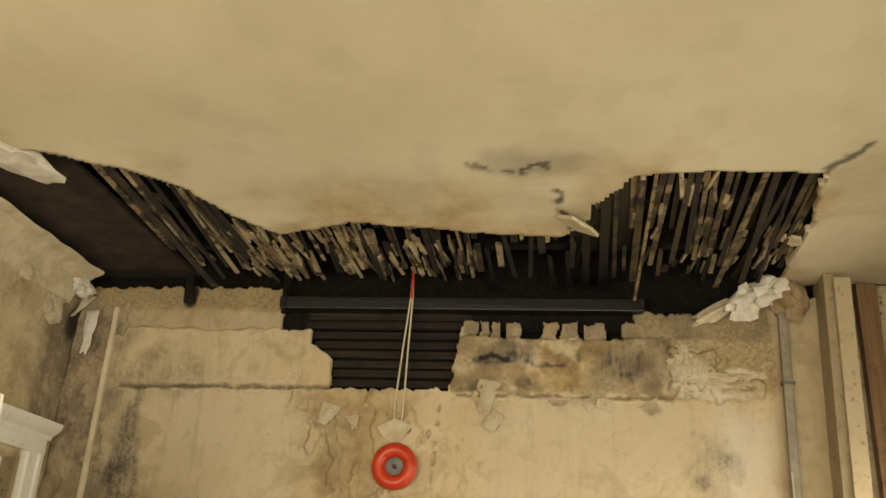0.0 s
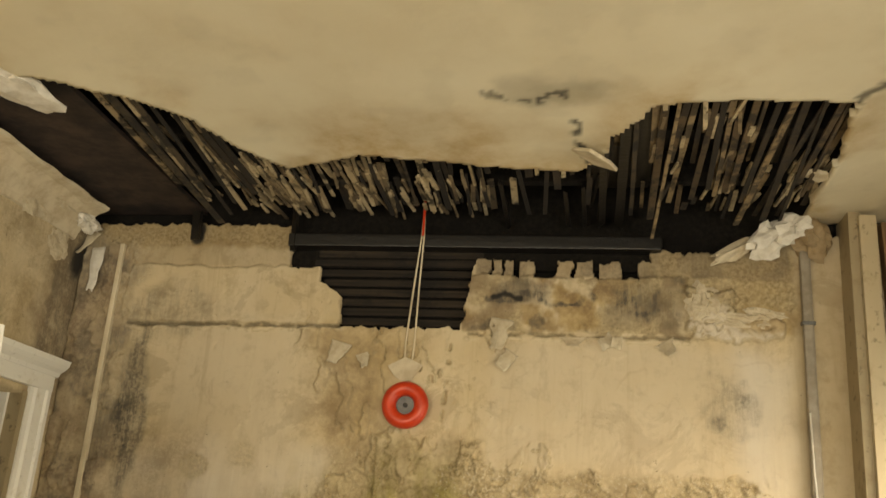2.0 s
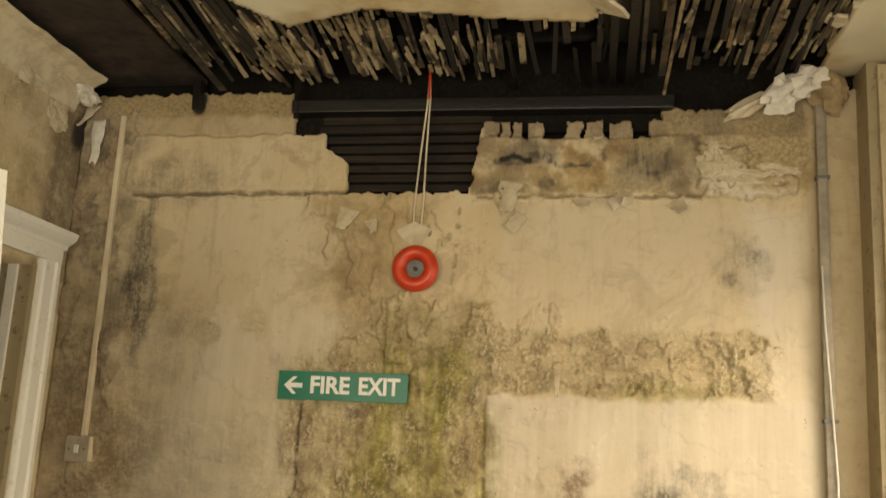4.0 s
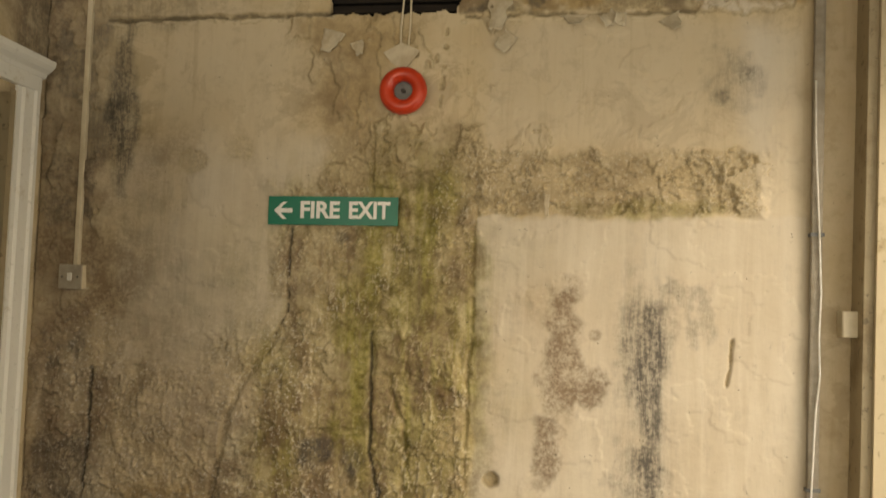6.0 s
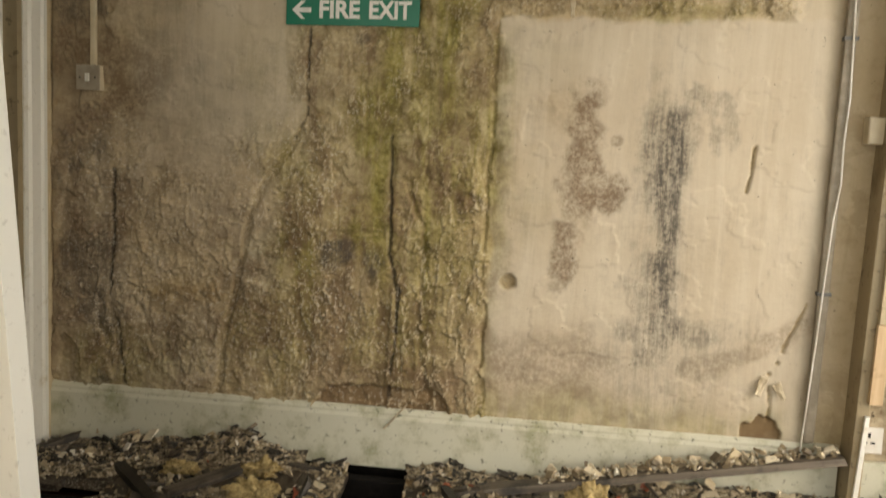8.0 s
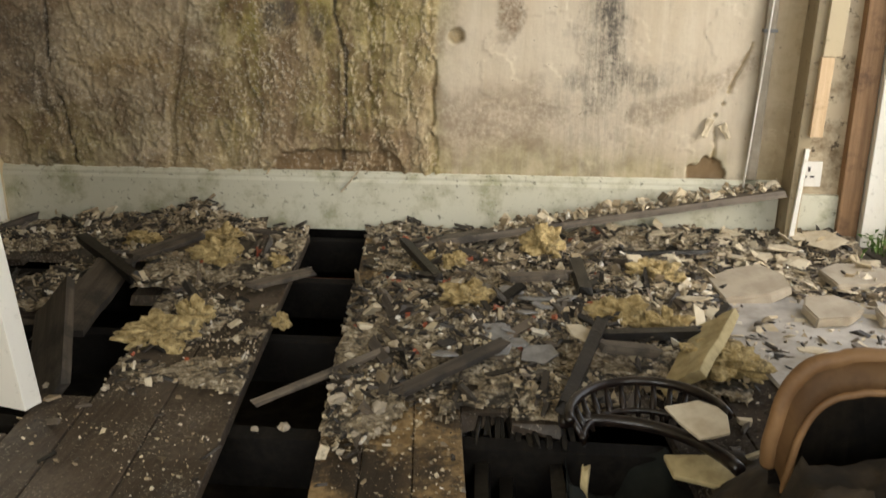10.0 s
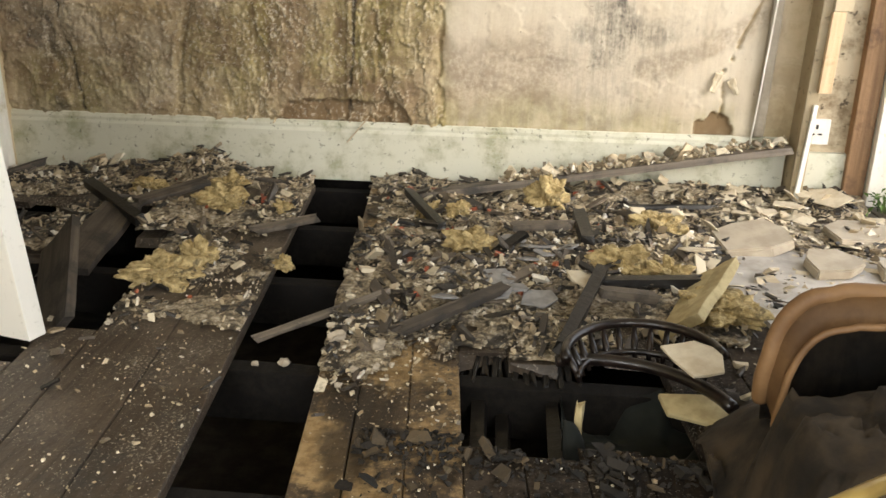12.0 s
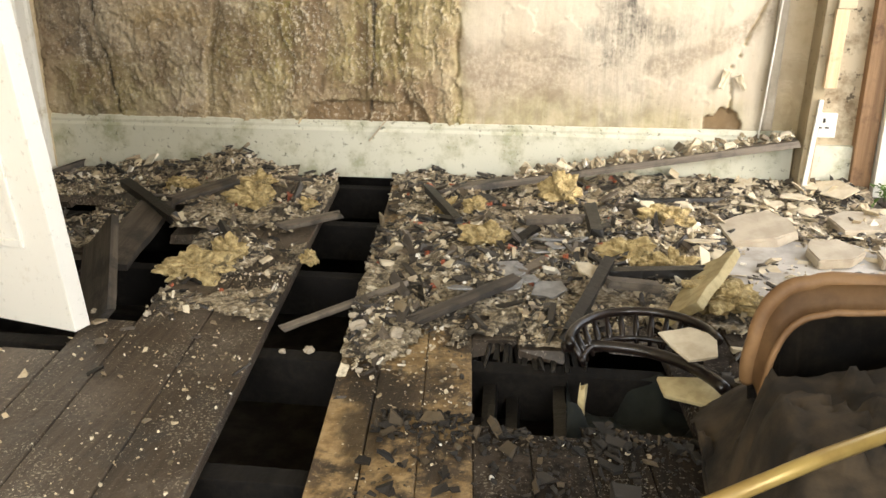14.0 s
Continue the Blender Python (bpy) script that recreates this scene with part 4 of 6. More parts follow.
def ceiling_sheet():
    xs, ys = np.arange(LEFT, RIGHT + 0.01, 0.0125), np.concatenate([np.arange(FRONT, -1.6, 0.1), np.arange(-1.6, 0.005, 0.0125)])
    X, Y = np.meshgrid(xs, ys)
    wob = 0.03 * (fbm(X, Y, 14, 4, 101) - 0.5)
    cx, cy = (X[:-1, :-1] + X[1:, 1:]) / 2, (Y[:-1, :-1] + Y[1:, 1:]) / 2
    cw = 0.035 * (fbm(cx, cy, 16, 4, 101) - 0.5)
    keep = ~inside(cx + cw, cy + cw, HOLE)
    edge = np.full(X.shape, 9.0)
    for (ax, ay), (bx, by) in zip(HOLE[1:], HOLE[2:]):
        dx, dy = bx - ax, by - ay
        t = np.clip(((X - ax) * dx + (Y - ay) * dy) / (dx * dx + dy * dy), 0, 1)
        edge = np.minimum(edge, np.hypot(X - ax - t * dx, Y - ay - t * dy))
    sag = 0.03 * np.exp(-edge / 0.12) * (fbm(X, Y, 3, 4, 102) + 0.1) + 0.006 * (fbm(X, Y, 4, 5, 103) - 0.5)
    layers = {"stain": np.clip(np.exp(-edge / 0.16) * sstep(fbm(X, Y, 4, 5, 104), 0.4, 0.62) + 0.5 * blob(X, Y, 0.55, -0.75, 0.35, 0.12, 0.8, 105, 5, 0.6), 0, 1),
              "black": np.clip(0.55 * line(X, Y, [(0.82, -0.96), (0.95, -0.93), (1.04, -0.95)], 0.030, 0.09, 106) + 0.9 * line(X, Y, [(1.05, -0.80), (1.09, -0.56)], 0.022, 0.04, 107)
                               + 0.8 * line(X, Y, [(1.78, -0.92), (1.84, -1.06)], 0.02, 0.02, 108) + 0.3 * blob(X, Y, 1.02, -0.97, 0.16, 0.07, 0.9, 109, 8, 0.5)
                               + 0.07 * sstep(fbm(X, Y, 7, 6, 110), 0.55, 0.70), 0, 1)}
    return sheet("ceiling", np.stack([X, Y, CEIL - sag], -1)[:, ::-1], keep[:, ::-1], (0, 0, 0.022), {k: v[:, ::-1] for k, v in layers.items()}, M_CEIL)


ceiling = ceiling_sheet()
tagged(ceiling, "stained cream plaster ceiling, partly fallen, with scorched laths showing", "ceiling", kind="structure")


def laths():
    bm, brown = bmesh.new(), bmesh.new()
    x = -0.33
    while x < 1.86:
        y0 = float(np.interp(x, [p[0] for p in HOLE[1:20]], [p[1] for p in HOLE[1:20]])) - 0.03
        stop = -0.02 - 0.1 * rng.random()
        missing = rng.random()
        runs = [(y0, stop)]
        if 0.70 < x < 1.26 and missing < 0.75:
            runs = [(y0, y0 + 0.1 + 0.12 * rng.random())] + ([(-0.30 - 0.1 * rng.random(), stop)] if missing < 0.45 else [])
        elif x < -0.02:
            runs = [(y0, -0.40 + 0.35 * rng.random())]
        elif missing < 0.55:
            a = rng.uniform(-0.5, -0.2)
            runs = [(y0, a), (a + rng.uniform(0.08, 0.2), stop)]
        for a, b in runs:
            if b - a < 0.05:
                continue
            droop = max(0.0, rng.normal(0.045, 0.035)) * (1 if b > -0.4 else 0)
            m = Matrix.Translation((x, (a + b) / 2, CEIL + 0.032 + rng.uniform(-0.004, 0.004) - droop * (b - a) / 2)) @ Matrix.Rotation(rng.normal(0, 0.045), 4, "Z") @ Matrix.Rotation(-droop, 4, "X") @ Matrix.Rotation(rng.normal(0, 0.10), 4, "Y")
            bmesh.ops.create_cube(brown if x > 1.27 else bm, size=1, matrix=m @ Matrix.Diagonal((rng.uniform(0.010, 0.026), b - a, 0.006, 1)))
        x += rng.uniform(0.019, 0.034)
    part("laths", bm, M_LATH, ceiling, "scorched split laths")
    part("laths", brown, M_LATH_BROWN, ceiling, "brown smoked laths")
    # plaster nibs still clinging to the laths
    bm = bmesh.new()
    for count, x0, x1, ya, yb in ((85, -0.16, 0.14, -0.50, -0.03), (60, 0.22, 0.42, -0.55, -0.03), (34, 0.45, 0.76, -0.40, -0.04), (40, 1.48, 1.83, -0.50, -0.12), (18, 1.28, 1.6, -0.9, -0.4), (6, -0.3, -0.1, -0.9, -0.4)):
        for _ in range(count):
            m = Matrix.Translation((rng.uniform(x0, x1), rng.uniform(ya, yb), CEIL + 0.022 + rng.uniform(-0.004, 0.003))) @ Matrix.Rotation(rng.normal(0, 0.07), 4, "Z") @ Matrix.Rotation(rng.normal(0, 0.05), 4, "X")
            bmesh.ops.create_cube(bm, size=1, matrix=m @ Matrix.Diagonal((rng.uniform(0.007, 0.016), rng.uniform(0.04, 0.20), 0.008, 1)))
    return part("plaster_nibs", bm, M_NIB, ceiling, "cream plaster nibs between the laths")


laths()
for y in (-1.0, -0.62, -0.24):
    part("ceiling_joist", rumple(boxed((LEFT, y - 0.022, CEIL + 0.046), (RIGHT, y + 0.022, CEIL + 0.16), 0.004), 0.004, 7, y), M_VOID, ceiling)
part("scorched_board", rumple(boxed((LEFT, -1.3, CEIL + 0.034), (-0.40, 0.05, CEIL + 0.050)), 0.004, 5), M_BURNT, ceiling, "brown scorched boarding")
part("smoked_board", rumple(boxed((1.10, -0.85, CEIL + 0.040), (1.30, -0.22, CEIL + 0.045)), 0.006, 6), M_CHAR, ceiling, "charred board end")
part("trimmer", rumple(boxed((-0.02, -0.034, 2.562), (1.36, 0.030, 2.612), 0.004), 0.006, 11, 3), M_CHAR, ceiling, "charred timber over the wall head")
part("floor_above", boxed((LEFT - 0.1, FRONT, CEIL + 0.17), (RIGHT + 0.1, 0.2, CEIL + 0.2)), M_VOID, ceiling, "near-black boards of the floor above")

# coving along the left wall, broken off near the corner
COVE = [(0.0, CEIL - 0.13), (0.012, CEIL - 0.125), (0.02, CEIL - 0.10), (0.05, CEIL - 0.05), (0.09, CEIL - 0.02), (0.12, CEIL - 0.012), (0.125, CEIL), (0.0, CEIL)]
COVE = [(LEFT + o, u) for o, u in COVE]
for a, b in ((FRONT, -0.10),):
    bm = profile_run(bmesh.new(), COVE, a, b, "y")
    bmesh.ops.subdivide_edges(bm, edges=[e for e in bm.edges if e.calc_length() > 1], cuts=150, use_grid_fill=True)
    tagged(part("coving_trim", rumple(bm, 0.008, 13, a), M_FLAKE), "broken cream plaster cornice under the ceiling", "cornice", kind="structure")

# ---- floor ----
BOARDS = []
floor = thing("floor", "broken dirty floorboards with gaps over a dark void", "floor", kind="structure")


def board(u0, u1, v0, v1, material=M_BOARD, dz=0.0):
    """A floorboard between u0 and u1 across, from v0 (far) to v1 (near)."""
    BOARDS.append((u0, u1, v1, v0))
    bm = bmesh.new()
    rows = []
    for s in (0.0, 0.25, 0.5, 0.75, 1.0):
        v = v0 + (v1 - v0) * s
        tilt = rng.normal(0, 0.0012)
        e = 0.02 if s in (0.0, 1.0) else 0.0
        row = [(u0 + 0.001, v + rng.normal(0, 1) * e, -0.022), (u1 - 0.001, v + rng.normal(0, 1) * e, -0.022), (u1 - 0.001 + rng.normal(0, 0.0006), v, tilt), (u1 - 0.003, v, 0.003 + tilt), (u0 + 0.003, v, 0.003 - tilt), (u0 + 0.001, v, -tilt)]
        rows.append([bm.verts.new((u - SKEW * w, w, z - 0.003 + dz)) for u, w, z in row])
    for a, b in zip(rows, rows[1:]):
        for i in range(6):
            bm.faces.new((a[i], a[(i + 1) % 6], b[(i + 1) % 6], b[i]))
    bm.faces.new(rows[0][::-1])
    bm.faces.new(rows[-1])
    bmesh.ops.recalc_face_normals(bm, faces=bm.faces)
    return part("floorboard", bm, material, floor)


for u0, u1, runs in ((-1.42, -1.26, [(-1.3, -5)]), (-1.26, -1.10, [(-1.4, -5)]), (-1.10, -0.94, [(-0.05, -0.6), (-1.45, -5)]), (-0.94, -0.78, [(-0.02, -0.75), (-1.62, -5)]), (-0.78, -0.62, [(-0.03, -0.45), (-1.55, -5)]),
                     (-0.62, -0.46, [(-0.03, -0.38), (-0.62, -1.1), (-1.72, -5)]), (-0.46, -0.30, [(-0.03, -0.9), (-1.62, -5)]), (-0.30, -0.16, [(-0.03, -0.52), (-1.50, -5)]),
                     (-0.16, -0.04, [(-0.03, -0.72), (-1.33, -5)]), (-0.04, 0.13, [(-0.04, -5)]), (0.13, 0.285, [(-0.09, -5)]), (0.485, 0.575, [(-0.03, -5)]), (0.575, 0.675, [(-0.03, -5)]),
                     (0.675, 0.775, [(-0.03, -5)]), (0.775, 0.88, [(-0.03, -1.32), (-1.69, -5)]), (0.88, 0.985, [(-0.03, -1.36), (-1.71, -5)]), (0.985, 1.09, [(-0.03, -1.33), (-1.67, -5)]), (1.09, 1.20, [(-0.03, -1.30), (-1.68, -5)]),
                     (1.20, 1.36, [(-0.03, -5)]), (1.36, 1.52, [(-0.03, -5)]), (1.52, 1.68, [(-0.03, -5)]), (1.68, 1.84, [(0, -5)]), (1.84, 2.00, [(0, -5)]), (2.0, 2.16, [(0, -3.0)]), (2.16, 2.25, [(0, -1.0)])):
    for v0, v1 in runs:
        far, near = (v0, v1) if v1 > -2.6 else (v0, -2.3)
        board(u0, u1, far, near, M_DUSTY if 0.45 < u0 < 0.77 else M_BOARD_BURNT if 0.77 < u0 < 1.5 and v1 < -1.6 else M_BOARD)
        if v1 < -2.6:
            board(u0, u1, -2.305, v1)
# joists under the boards, in the near-black of the voids
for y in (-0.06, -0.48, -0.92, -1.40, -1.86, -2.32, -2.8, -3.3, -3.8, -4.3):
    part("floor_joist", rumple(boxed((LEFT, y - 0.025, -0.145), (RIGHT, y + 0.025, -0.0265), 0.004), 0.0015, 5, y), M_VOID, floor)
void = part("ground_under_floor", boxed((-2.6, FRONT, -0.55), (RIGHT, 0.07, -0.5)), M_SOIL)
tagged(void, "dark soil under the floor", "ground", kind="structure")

# outside
lawn = part("ground", boxed((RIGHT + 0.15, -60, -0.3), (90, 60, -0.16)), M_GRASS)
tagged(lawn, "green grass outside the doorway", "ground", kind="structure")


# ---- rubble over the boards ----
def covered(x, y):
    """Where boards lie."""
    u = x + SKEW * y
    hit = np.zeros(np.shape(x), bool)
    for u0, u1, v0, v1 in BOARDS:
        hit |= (u > u0) & (u < u1) & (y > v0 + 0.01) & (y < v1 - 0.01)
    return hit


def mound(x, y):
    """Depth of the rubble that lies on the boards."""
    far = sstep(y + 0.25 * (fbm(x, y, 3, 4, 120) - 0.5), -1.42, -1.02)
    near_right = 0.55 * sstep(x, 0.55, 0.72) * sstep(y, -1.62, -1.3) * sstep(x, 1.35, 1.15)
    pale_floor = sstep(x, 1.50, 1.62) * sstep(y, -0.5, -0.65)
    d = np.clip(far + near_right, 0, 1) * (1 - 0.85 * pale_floor)
    h = d * (0.028 * sstep(fbm(x, y, 5, 5, 121), 0.36, 0.72) + 0.014 * fbm(x, y, 24, 4, 122) - 0.004)
    h = h + 0.05 * np.exp(-((x + 0.14) / 0.19) ** 2) * sstep(y, -0.13, -0.015) * (0.5 + fbm(x, y, 12, 4, 123))
    h = h + 0.035 * sstep(y, -0.16, -0.03) * sstep(x, -0.9, -0.5) * fbm(x, y, 9, 4, 124)
    h = h + 0.03 * np.exp(-((x - 1.25) / 0.3) ** 2 - ((y + 0.62) / 0.28) ** 2) * (0.4 + fbm(x, y, 9, 4, 125))
    h = h + 0.022 * np.exp(-((x - 0.85) / 0.22) ** 2 - ((y + 0.85) / 0.3) ** 2) * (0.4 + fbm(x, y, 9, 4, 126))
    return h


xs, ys = np.arange(-0.85, 2.16, 0.0085), np.arange(-1.75, -0.022, 0.0085)
RX, RY = np.meshgrid(xs, ys)
RH = mound(RX, RY)
cx, cy = (RX[:-1, :-1] + RX[1:, 1:]) / 2, (RY[:-1, :-1] + RY[1:, 1:]) / 2
keep = (mound(cx, cy) > 0.006) & covered(cx + 0.01 * (value_noise(cx * 60, cy * 60) - 0.5), cy)
rubble = sheet("rubble_dust", np.stack([RX, RY, RH + 0.002], -1), keep, (0, 0, -0.006), {}, M_GRIT)
tagged(rubble, "dark plaster dust and crumbled rubble over the boards", "rubble", kind="stuff")

CUBE = np.array([(x, y, z) for x in (-1, 1) for y in (-1, 1) for z in (-1, 1)], float) / 2
CUBE_FACES = np.array([(0, 1, 3, 2), (4, 6, 7, 5), (0, 4, 5, 1), (2, 3, 7, 6), (0, 2, 6, 4), (1, 5, 7, 3)])


def chips(name, places, sizes, shape, tilt, material, label, category="rubble"):
    """Many small broken pieces in one mesh. shape: how long, wide and thick a piece is."""
    n = len(places)
    v = np.repeat(CUBE[None], n, 0) * (1 + rng.normal(0, 0.22, (n, 8, 3)))
    v[:, :, 0] *= np.where(v[:, :, 1] > 0, rng.uniform(0.3, 1.2, (n, 1)), 1)
    v = v * sizes[:, None, None] * np.array(shape) * rng.uniform(0.6, 1.4, (n, 1, 3))
    a, b, c = rng.uniform(0, 6.283, n), rng.normal(0, tilt, n), rng.normal(0, tilt, n)
    ca, sa, cb, sb, cc, sc = np.cos(a), np.sin(a), np.cos(b), np.sin(b), np.cos(c), np.sin(c)
    x, y, z = v[:, :, 0], v[:, :, 1], v[:, :, 2]
    y, z = cb[:, None] * y - sb[:, None] * z, sb[:, None] * y + cb[:, None] * z
    x, z = cc[:, None] * x + sc[:, None] * z, -sc[:, None] * x + cc[:, None] * z
    x, y = ca[:, None] * x - sa[:, None] * y, sa[:, None] * x + ca[:, None] * y
    v = np.stack([x, y, z], -1)
    v[:, :, 2] -= v[:, :, 2].min(1)[:, None] * 0.75
    v += places[:, None, :]
    f = CUBE_FACES[None] + 8 * np.arange(n)[:, None, None]
    me = bpy.data.meshes.new(name)
    me.from_pydata(v.reshape(-1, 3).tolist(), [], f.reshape(-1, 4).tolist())
    me.materials.append(material)
    return tagged(new(name, me), label, category, kind="stuff")


def scatter(n, x0, x1, y0, y1, want):
    """Places on the boards, the denser the higher want(x, y) is."""
    x, y = rng.uniform(x0, x1, n * 6), rng.uniform(y0, y1, n * 6)
    ok = covered(x, y) & (rng.random(n * 6) < want(x, y))
    x, y = x[ok][:n], y[ok][:n]
    return np.stack([x, y, np.maximum(mound(x, y), 0) + 0.002], -1)


def heap(x, y):
    return np.clip(mound(x, y) * 32, 0.02, 1) * (0.15 + 0.85 * sstep(fbm(x, y, 7, 4, 190), 0.42, 0.58))


def litter(x, y):
    return (0.7 * sstep(y, -1.9, -1.2) + 0.2) * (0.15 + 0.85 * sstep(fbm(x, y, 5, 4, 220), 0.45, 0.58))


pl = scatter(12500, -0.84, 2.1, -1.7, -0.03, heap)
chips("plaster_rubble", pl, 0.003 + rng.gamma(1.2, 0.0040, len(pl)), (1.1, 0.8, 0.25), 0.6, M_PALE_CHIPS, "broken cream and grey plaster bits over the floor")
pl = scatter(5200, -0.84, 2.1, -1.7, -0.03, heap)
chips("charred_rubble", pl, 0.004 + rng.gamma(1.3, 0.0055, len(pl)), (1.8, 0.5, 0.28), 0.28, M_DARK_CHIPS, "burnt splinters and black crumbs over the floor")
pl = scatter(55, -0.3, 1.3, -1.2, -0.1, heap)
chips("brick_rubble", pl, 0.008 + rng.gamma(2, 0.004, len(pl)), (1, 0.7, 0.6), 0.5, M_RED_CHIPS, "orange red brick crumbs among the rubble")
pl = scatter(3000, -0.7, 1.3, -2.4, -1.0, litter)
chips("grit", pl, 0.0012 + rng.gamma(1.1, 0.0017, len(pl)), (1, 0.9, 0.5), 0.4, M_PALE_CHIPS, "pale grit strewn over dark floorboards")
pl = scatter(330, 1.35, 2.15, -0.95, -0.05, lambda x, y: 0.2 + 0.8 * np.exp(-((x - 1.8) / 0.2) ** 2 - ((y + 0.25) / 0.15) ** 2))
chips("paint_flakes", pl, 0.010 + rng.gamma(1.5, 0.009, len(pl)), (1.3, 0.8, 0.08), 0.3, M_FLAKE, "cream and white paint flakes by the outer doorway")
pl = scatter(900, 0.78, 1.42, -1.98, -1.66, lambda x, y: 0.12 + 0.88 * sstep(y, -1.80, -1.68))
chips("burnt_crumbs", pl, 0.003 + rng.gamma(1.2, 0.0032, len(pl)), (1.5, 0.8, 0.4), 0.4, M_SOOT_CHIPS, "black burnt wood crumbs along the pit edge")
t = rng.uniform(0.22, 0.99, 520)
pl = np.stack([0.686 + 1.214 * t, -0.226 + 0.166 * t + rng.uniform(-0.045, 0.045, 520), 0.032 + 0.168 * t + np.clip(rng.normal(0.004, 0.008, 520), 0, 0.03)], -1)
chips("plank_rubble", pl, 0.004 + rng.gamma(1.4, 0.005, len(pl)), (1.2, 0.8, 0.45), 0.6, M_PALE_CHIPS, "plaster crumbs lying along a loose plank")


# ---- timber lying about ----
def plank(name, a, b, wide, thick, material, label, roll=0.0, ragged=0.012, category="plank", group=""):
    """A loose length of wood from a to b, with splintered ends."""
    a, b = Vector(a), Vector(b)
    d = b - a
    bm = bmesh.new()
    rows = []
    for i in range(7):
        s = i / 6
        e = ragged if i in (0, 6) else 0
        w = wide * (1 + rng.normal(0, 0.02))
        ring = [(-w / 2, -thick / 2), (w / 2, -thick / 2), (w / 2 - 0.002, thick / 2), (0.1 * w, thick / 2 + rng.normal(0, 0.0006)), (-w / 2 + 0.002, thick / 2)]
        rows.append([bm.verts.new((d.length * s + rng.normal(0, 1) * e, p + rng.normal(0, 0.0008), q)) for p, q in ring])
    for p, q in zip(rows, rows[1:]):
        for k in range(5):
            bm.faces.new((p[k], p[(k + 1) % 5], q[(k + 1) % 5], q[k]))
    bm.faces.new(rows[0][::-1])
    bm.faces.new(rows[-1])
    bmesh.ops.recalc_face_normals(bm, faces=bm.faces)
    ob = part(name, bm, material)
    x = d.normalized()
    y = Vector((0, 0, 1)).cross(x).normalized()
    m = Matrix((x, y, x.cross(y))).transposed().to_4x4()
    ob.matrix_world = Matrix.Translation(a) @ m @ Matrix.Rotation(radians(roll), 4, "X")
    return tagged(ob, label, category, group)


plank("loose_plank", (0.67, -0.235, 0.018), (1.895, -0.075, 0.19), 0.105, 0.022, M_PLANK, "long weathered plank leaning on the skirting, covered in crumbs", -8, 0.006)
plank("broken_floorboard", (-0.005, -1.335, -0.03), (-0.16, -0.98, 0.085), 0.15, 0.022, M_PLANK_DARK, "broken floorboard tipped on edge in a hole", -50, 0.01)
plank("broken_floorboard", (-0.14, -1.02, 0.0), (-0.20, -0.55, 0.035), 0.11, 0.022, M_PLANK_DARK, "broken dusty floorboard lying askew over a gap", 8, 0.02)
plank("charred_batten", (-0.40, -0.36, 0.05), (-0.07, -0.70, 0.045), 0.035, 0.03, M_CHAR, "charred batten lying across broken boards", 12)
plank("wood_strip", (-0.16, -0.52, 0.045), (-0.02, -0.30, 0.055), 0.05, 0.014, M_PLANK_DARK, "split wooden strip among rubble", 10)
plank("wood_strip", (0.47, -1.345, 0.008), (0.72, -1.09, 0.03), 0.020, 0.010, M_PLANK, "split wooden strip lying across the gap in the floor", 20, 0.01)
plank("wood_strip", (0.785, -1.30, 0.03), (1.0, -1.06, 0.045), 0.036, 0.014, M_PLANK_DARK, "grey wooden strip on the rubble", 10)
plank("charred_batten", (1.135, -1.35, 0.03), (1.235, -1.0, 0.08), 0.032, 0.028, M_CHAR, "charred batten propped on the rubble", 15)
plank("wood_strip", (1.01, -0.66, 0.07), (1.18, -0.63, 0.072), 0.035, 0.018, M_PLANK, "broken grey wooden strip on the rubble", 5)
plank("charred_batten", (1.20, -0.46, 0.06), (1.215, -0.76, 0.075), 0.04, 0.022, M_CHAR, "blackened batten end on the rubble", 0)
plank("wood_strip", (0.27, -0.69, 0.03), (0.41, -0.55, 0.028), 0.035, 0.012, M_PLANK, "splintered wooden strip overhanging the gap", 15)
plank("charred_batten", (0.66, -0.30, 0.05), (0.80, -0.62, 0.05), 0.03, 0.02, M_CHAR, "blackened splinter lying on rubble", 0)
plank("wood_strip", (1.22, -1.07, 0.055), (1.36, -1.09, 0.055), 0.035, 0.02, M_PLANK, "sawn off strip of wood on the rubble", 0)
plank("charred_batten", (1.23, -1.0, 0.05), (1.48, -0.98, 0.06), 0.035, 0.02, M_CHAR, "charred batten among foam", 0)
plank("wood_strip", (1.30, -0.33, 0.04), (1.62, -0.28, 0.04), 0.02, 0.012, M_CHAR, "thin burnt strip on the rubble", 0)
plank("wood_strip", (0.08, -0.11, 0.015), (0.27, -0.13, 0.012), 0.03, 0.012, M_PLANK_DARK, "thin dark strip below the skirting", 0)
plank("wood_strip", (-0.82, -0.32, 0.02), (-0.70, -0.10, 0.045), 0.03, 0.02, M_PLANK_DARK, "greenish strip at the foot of the door surround", 0)
plank("plaster_sliver", (0.40, -0.03, 0.143), (0.475, -0.026, 0.232), 0.010, 0.005, M_FLAKE, "pale plaster sliver stuck to the skirting", 0, 0.003, "sliver")
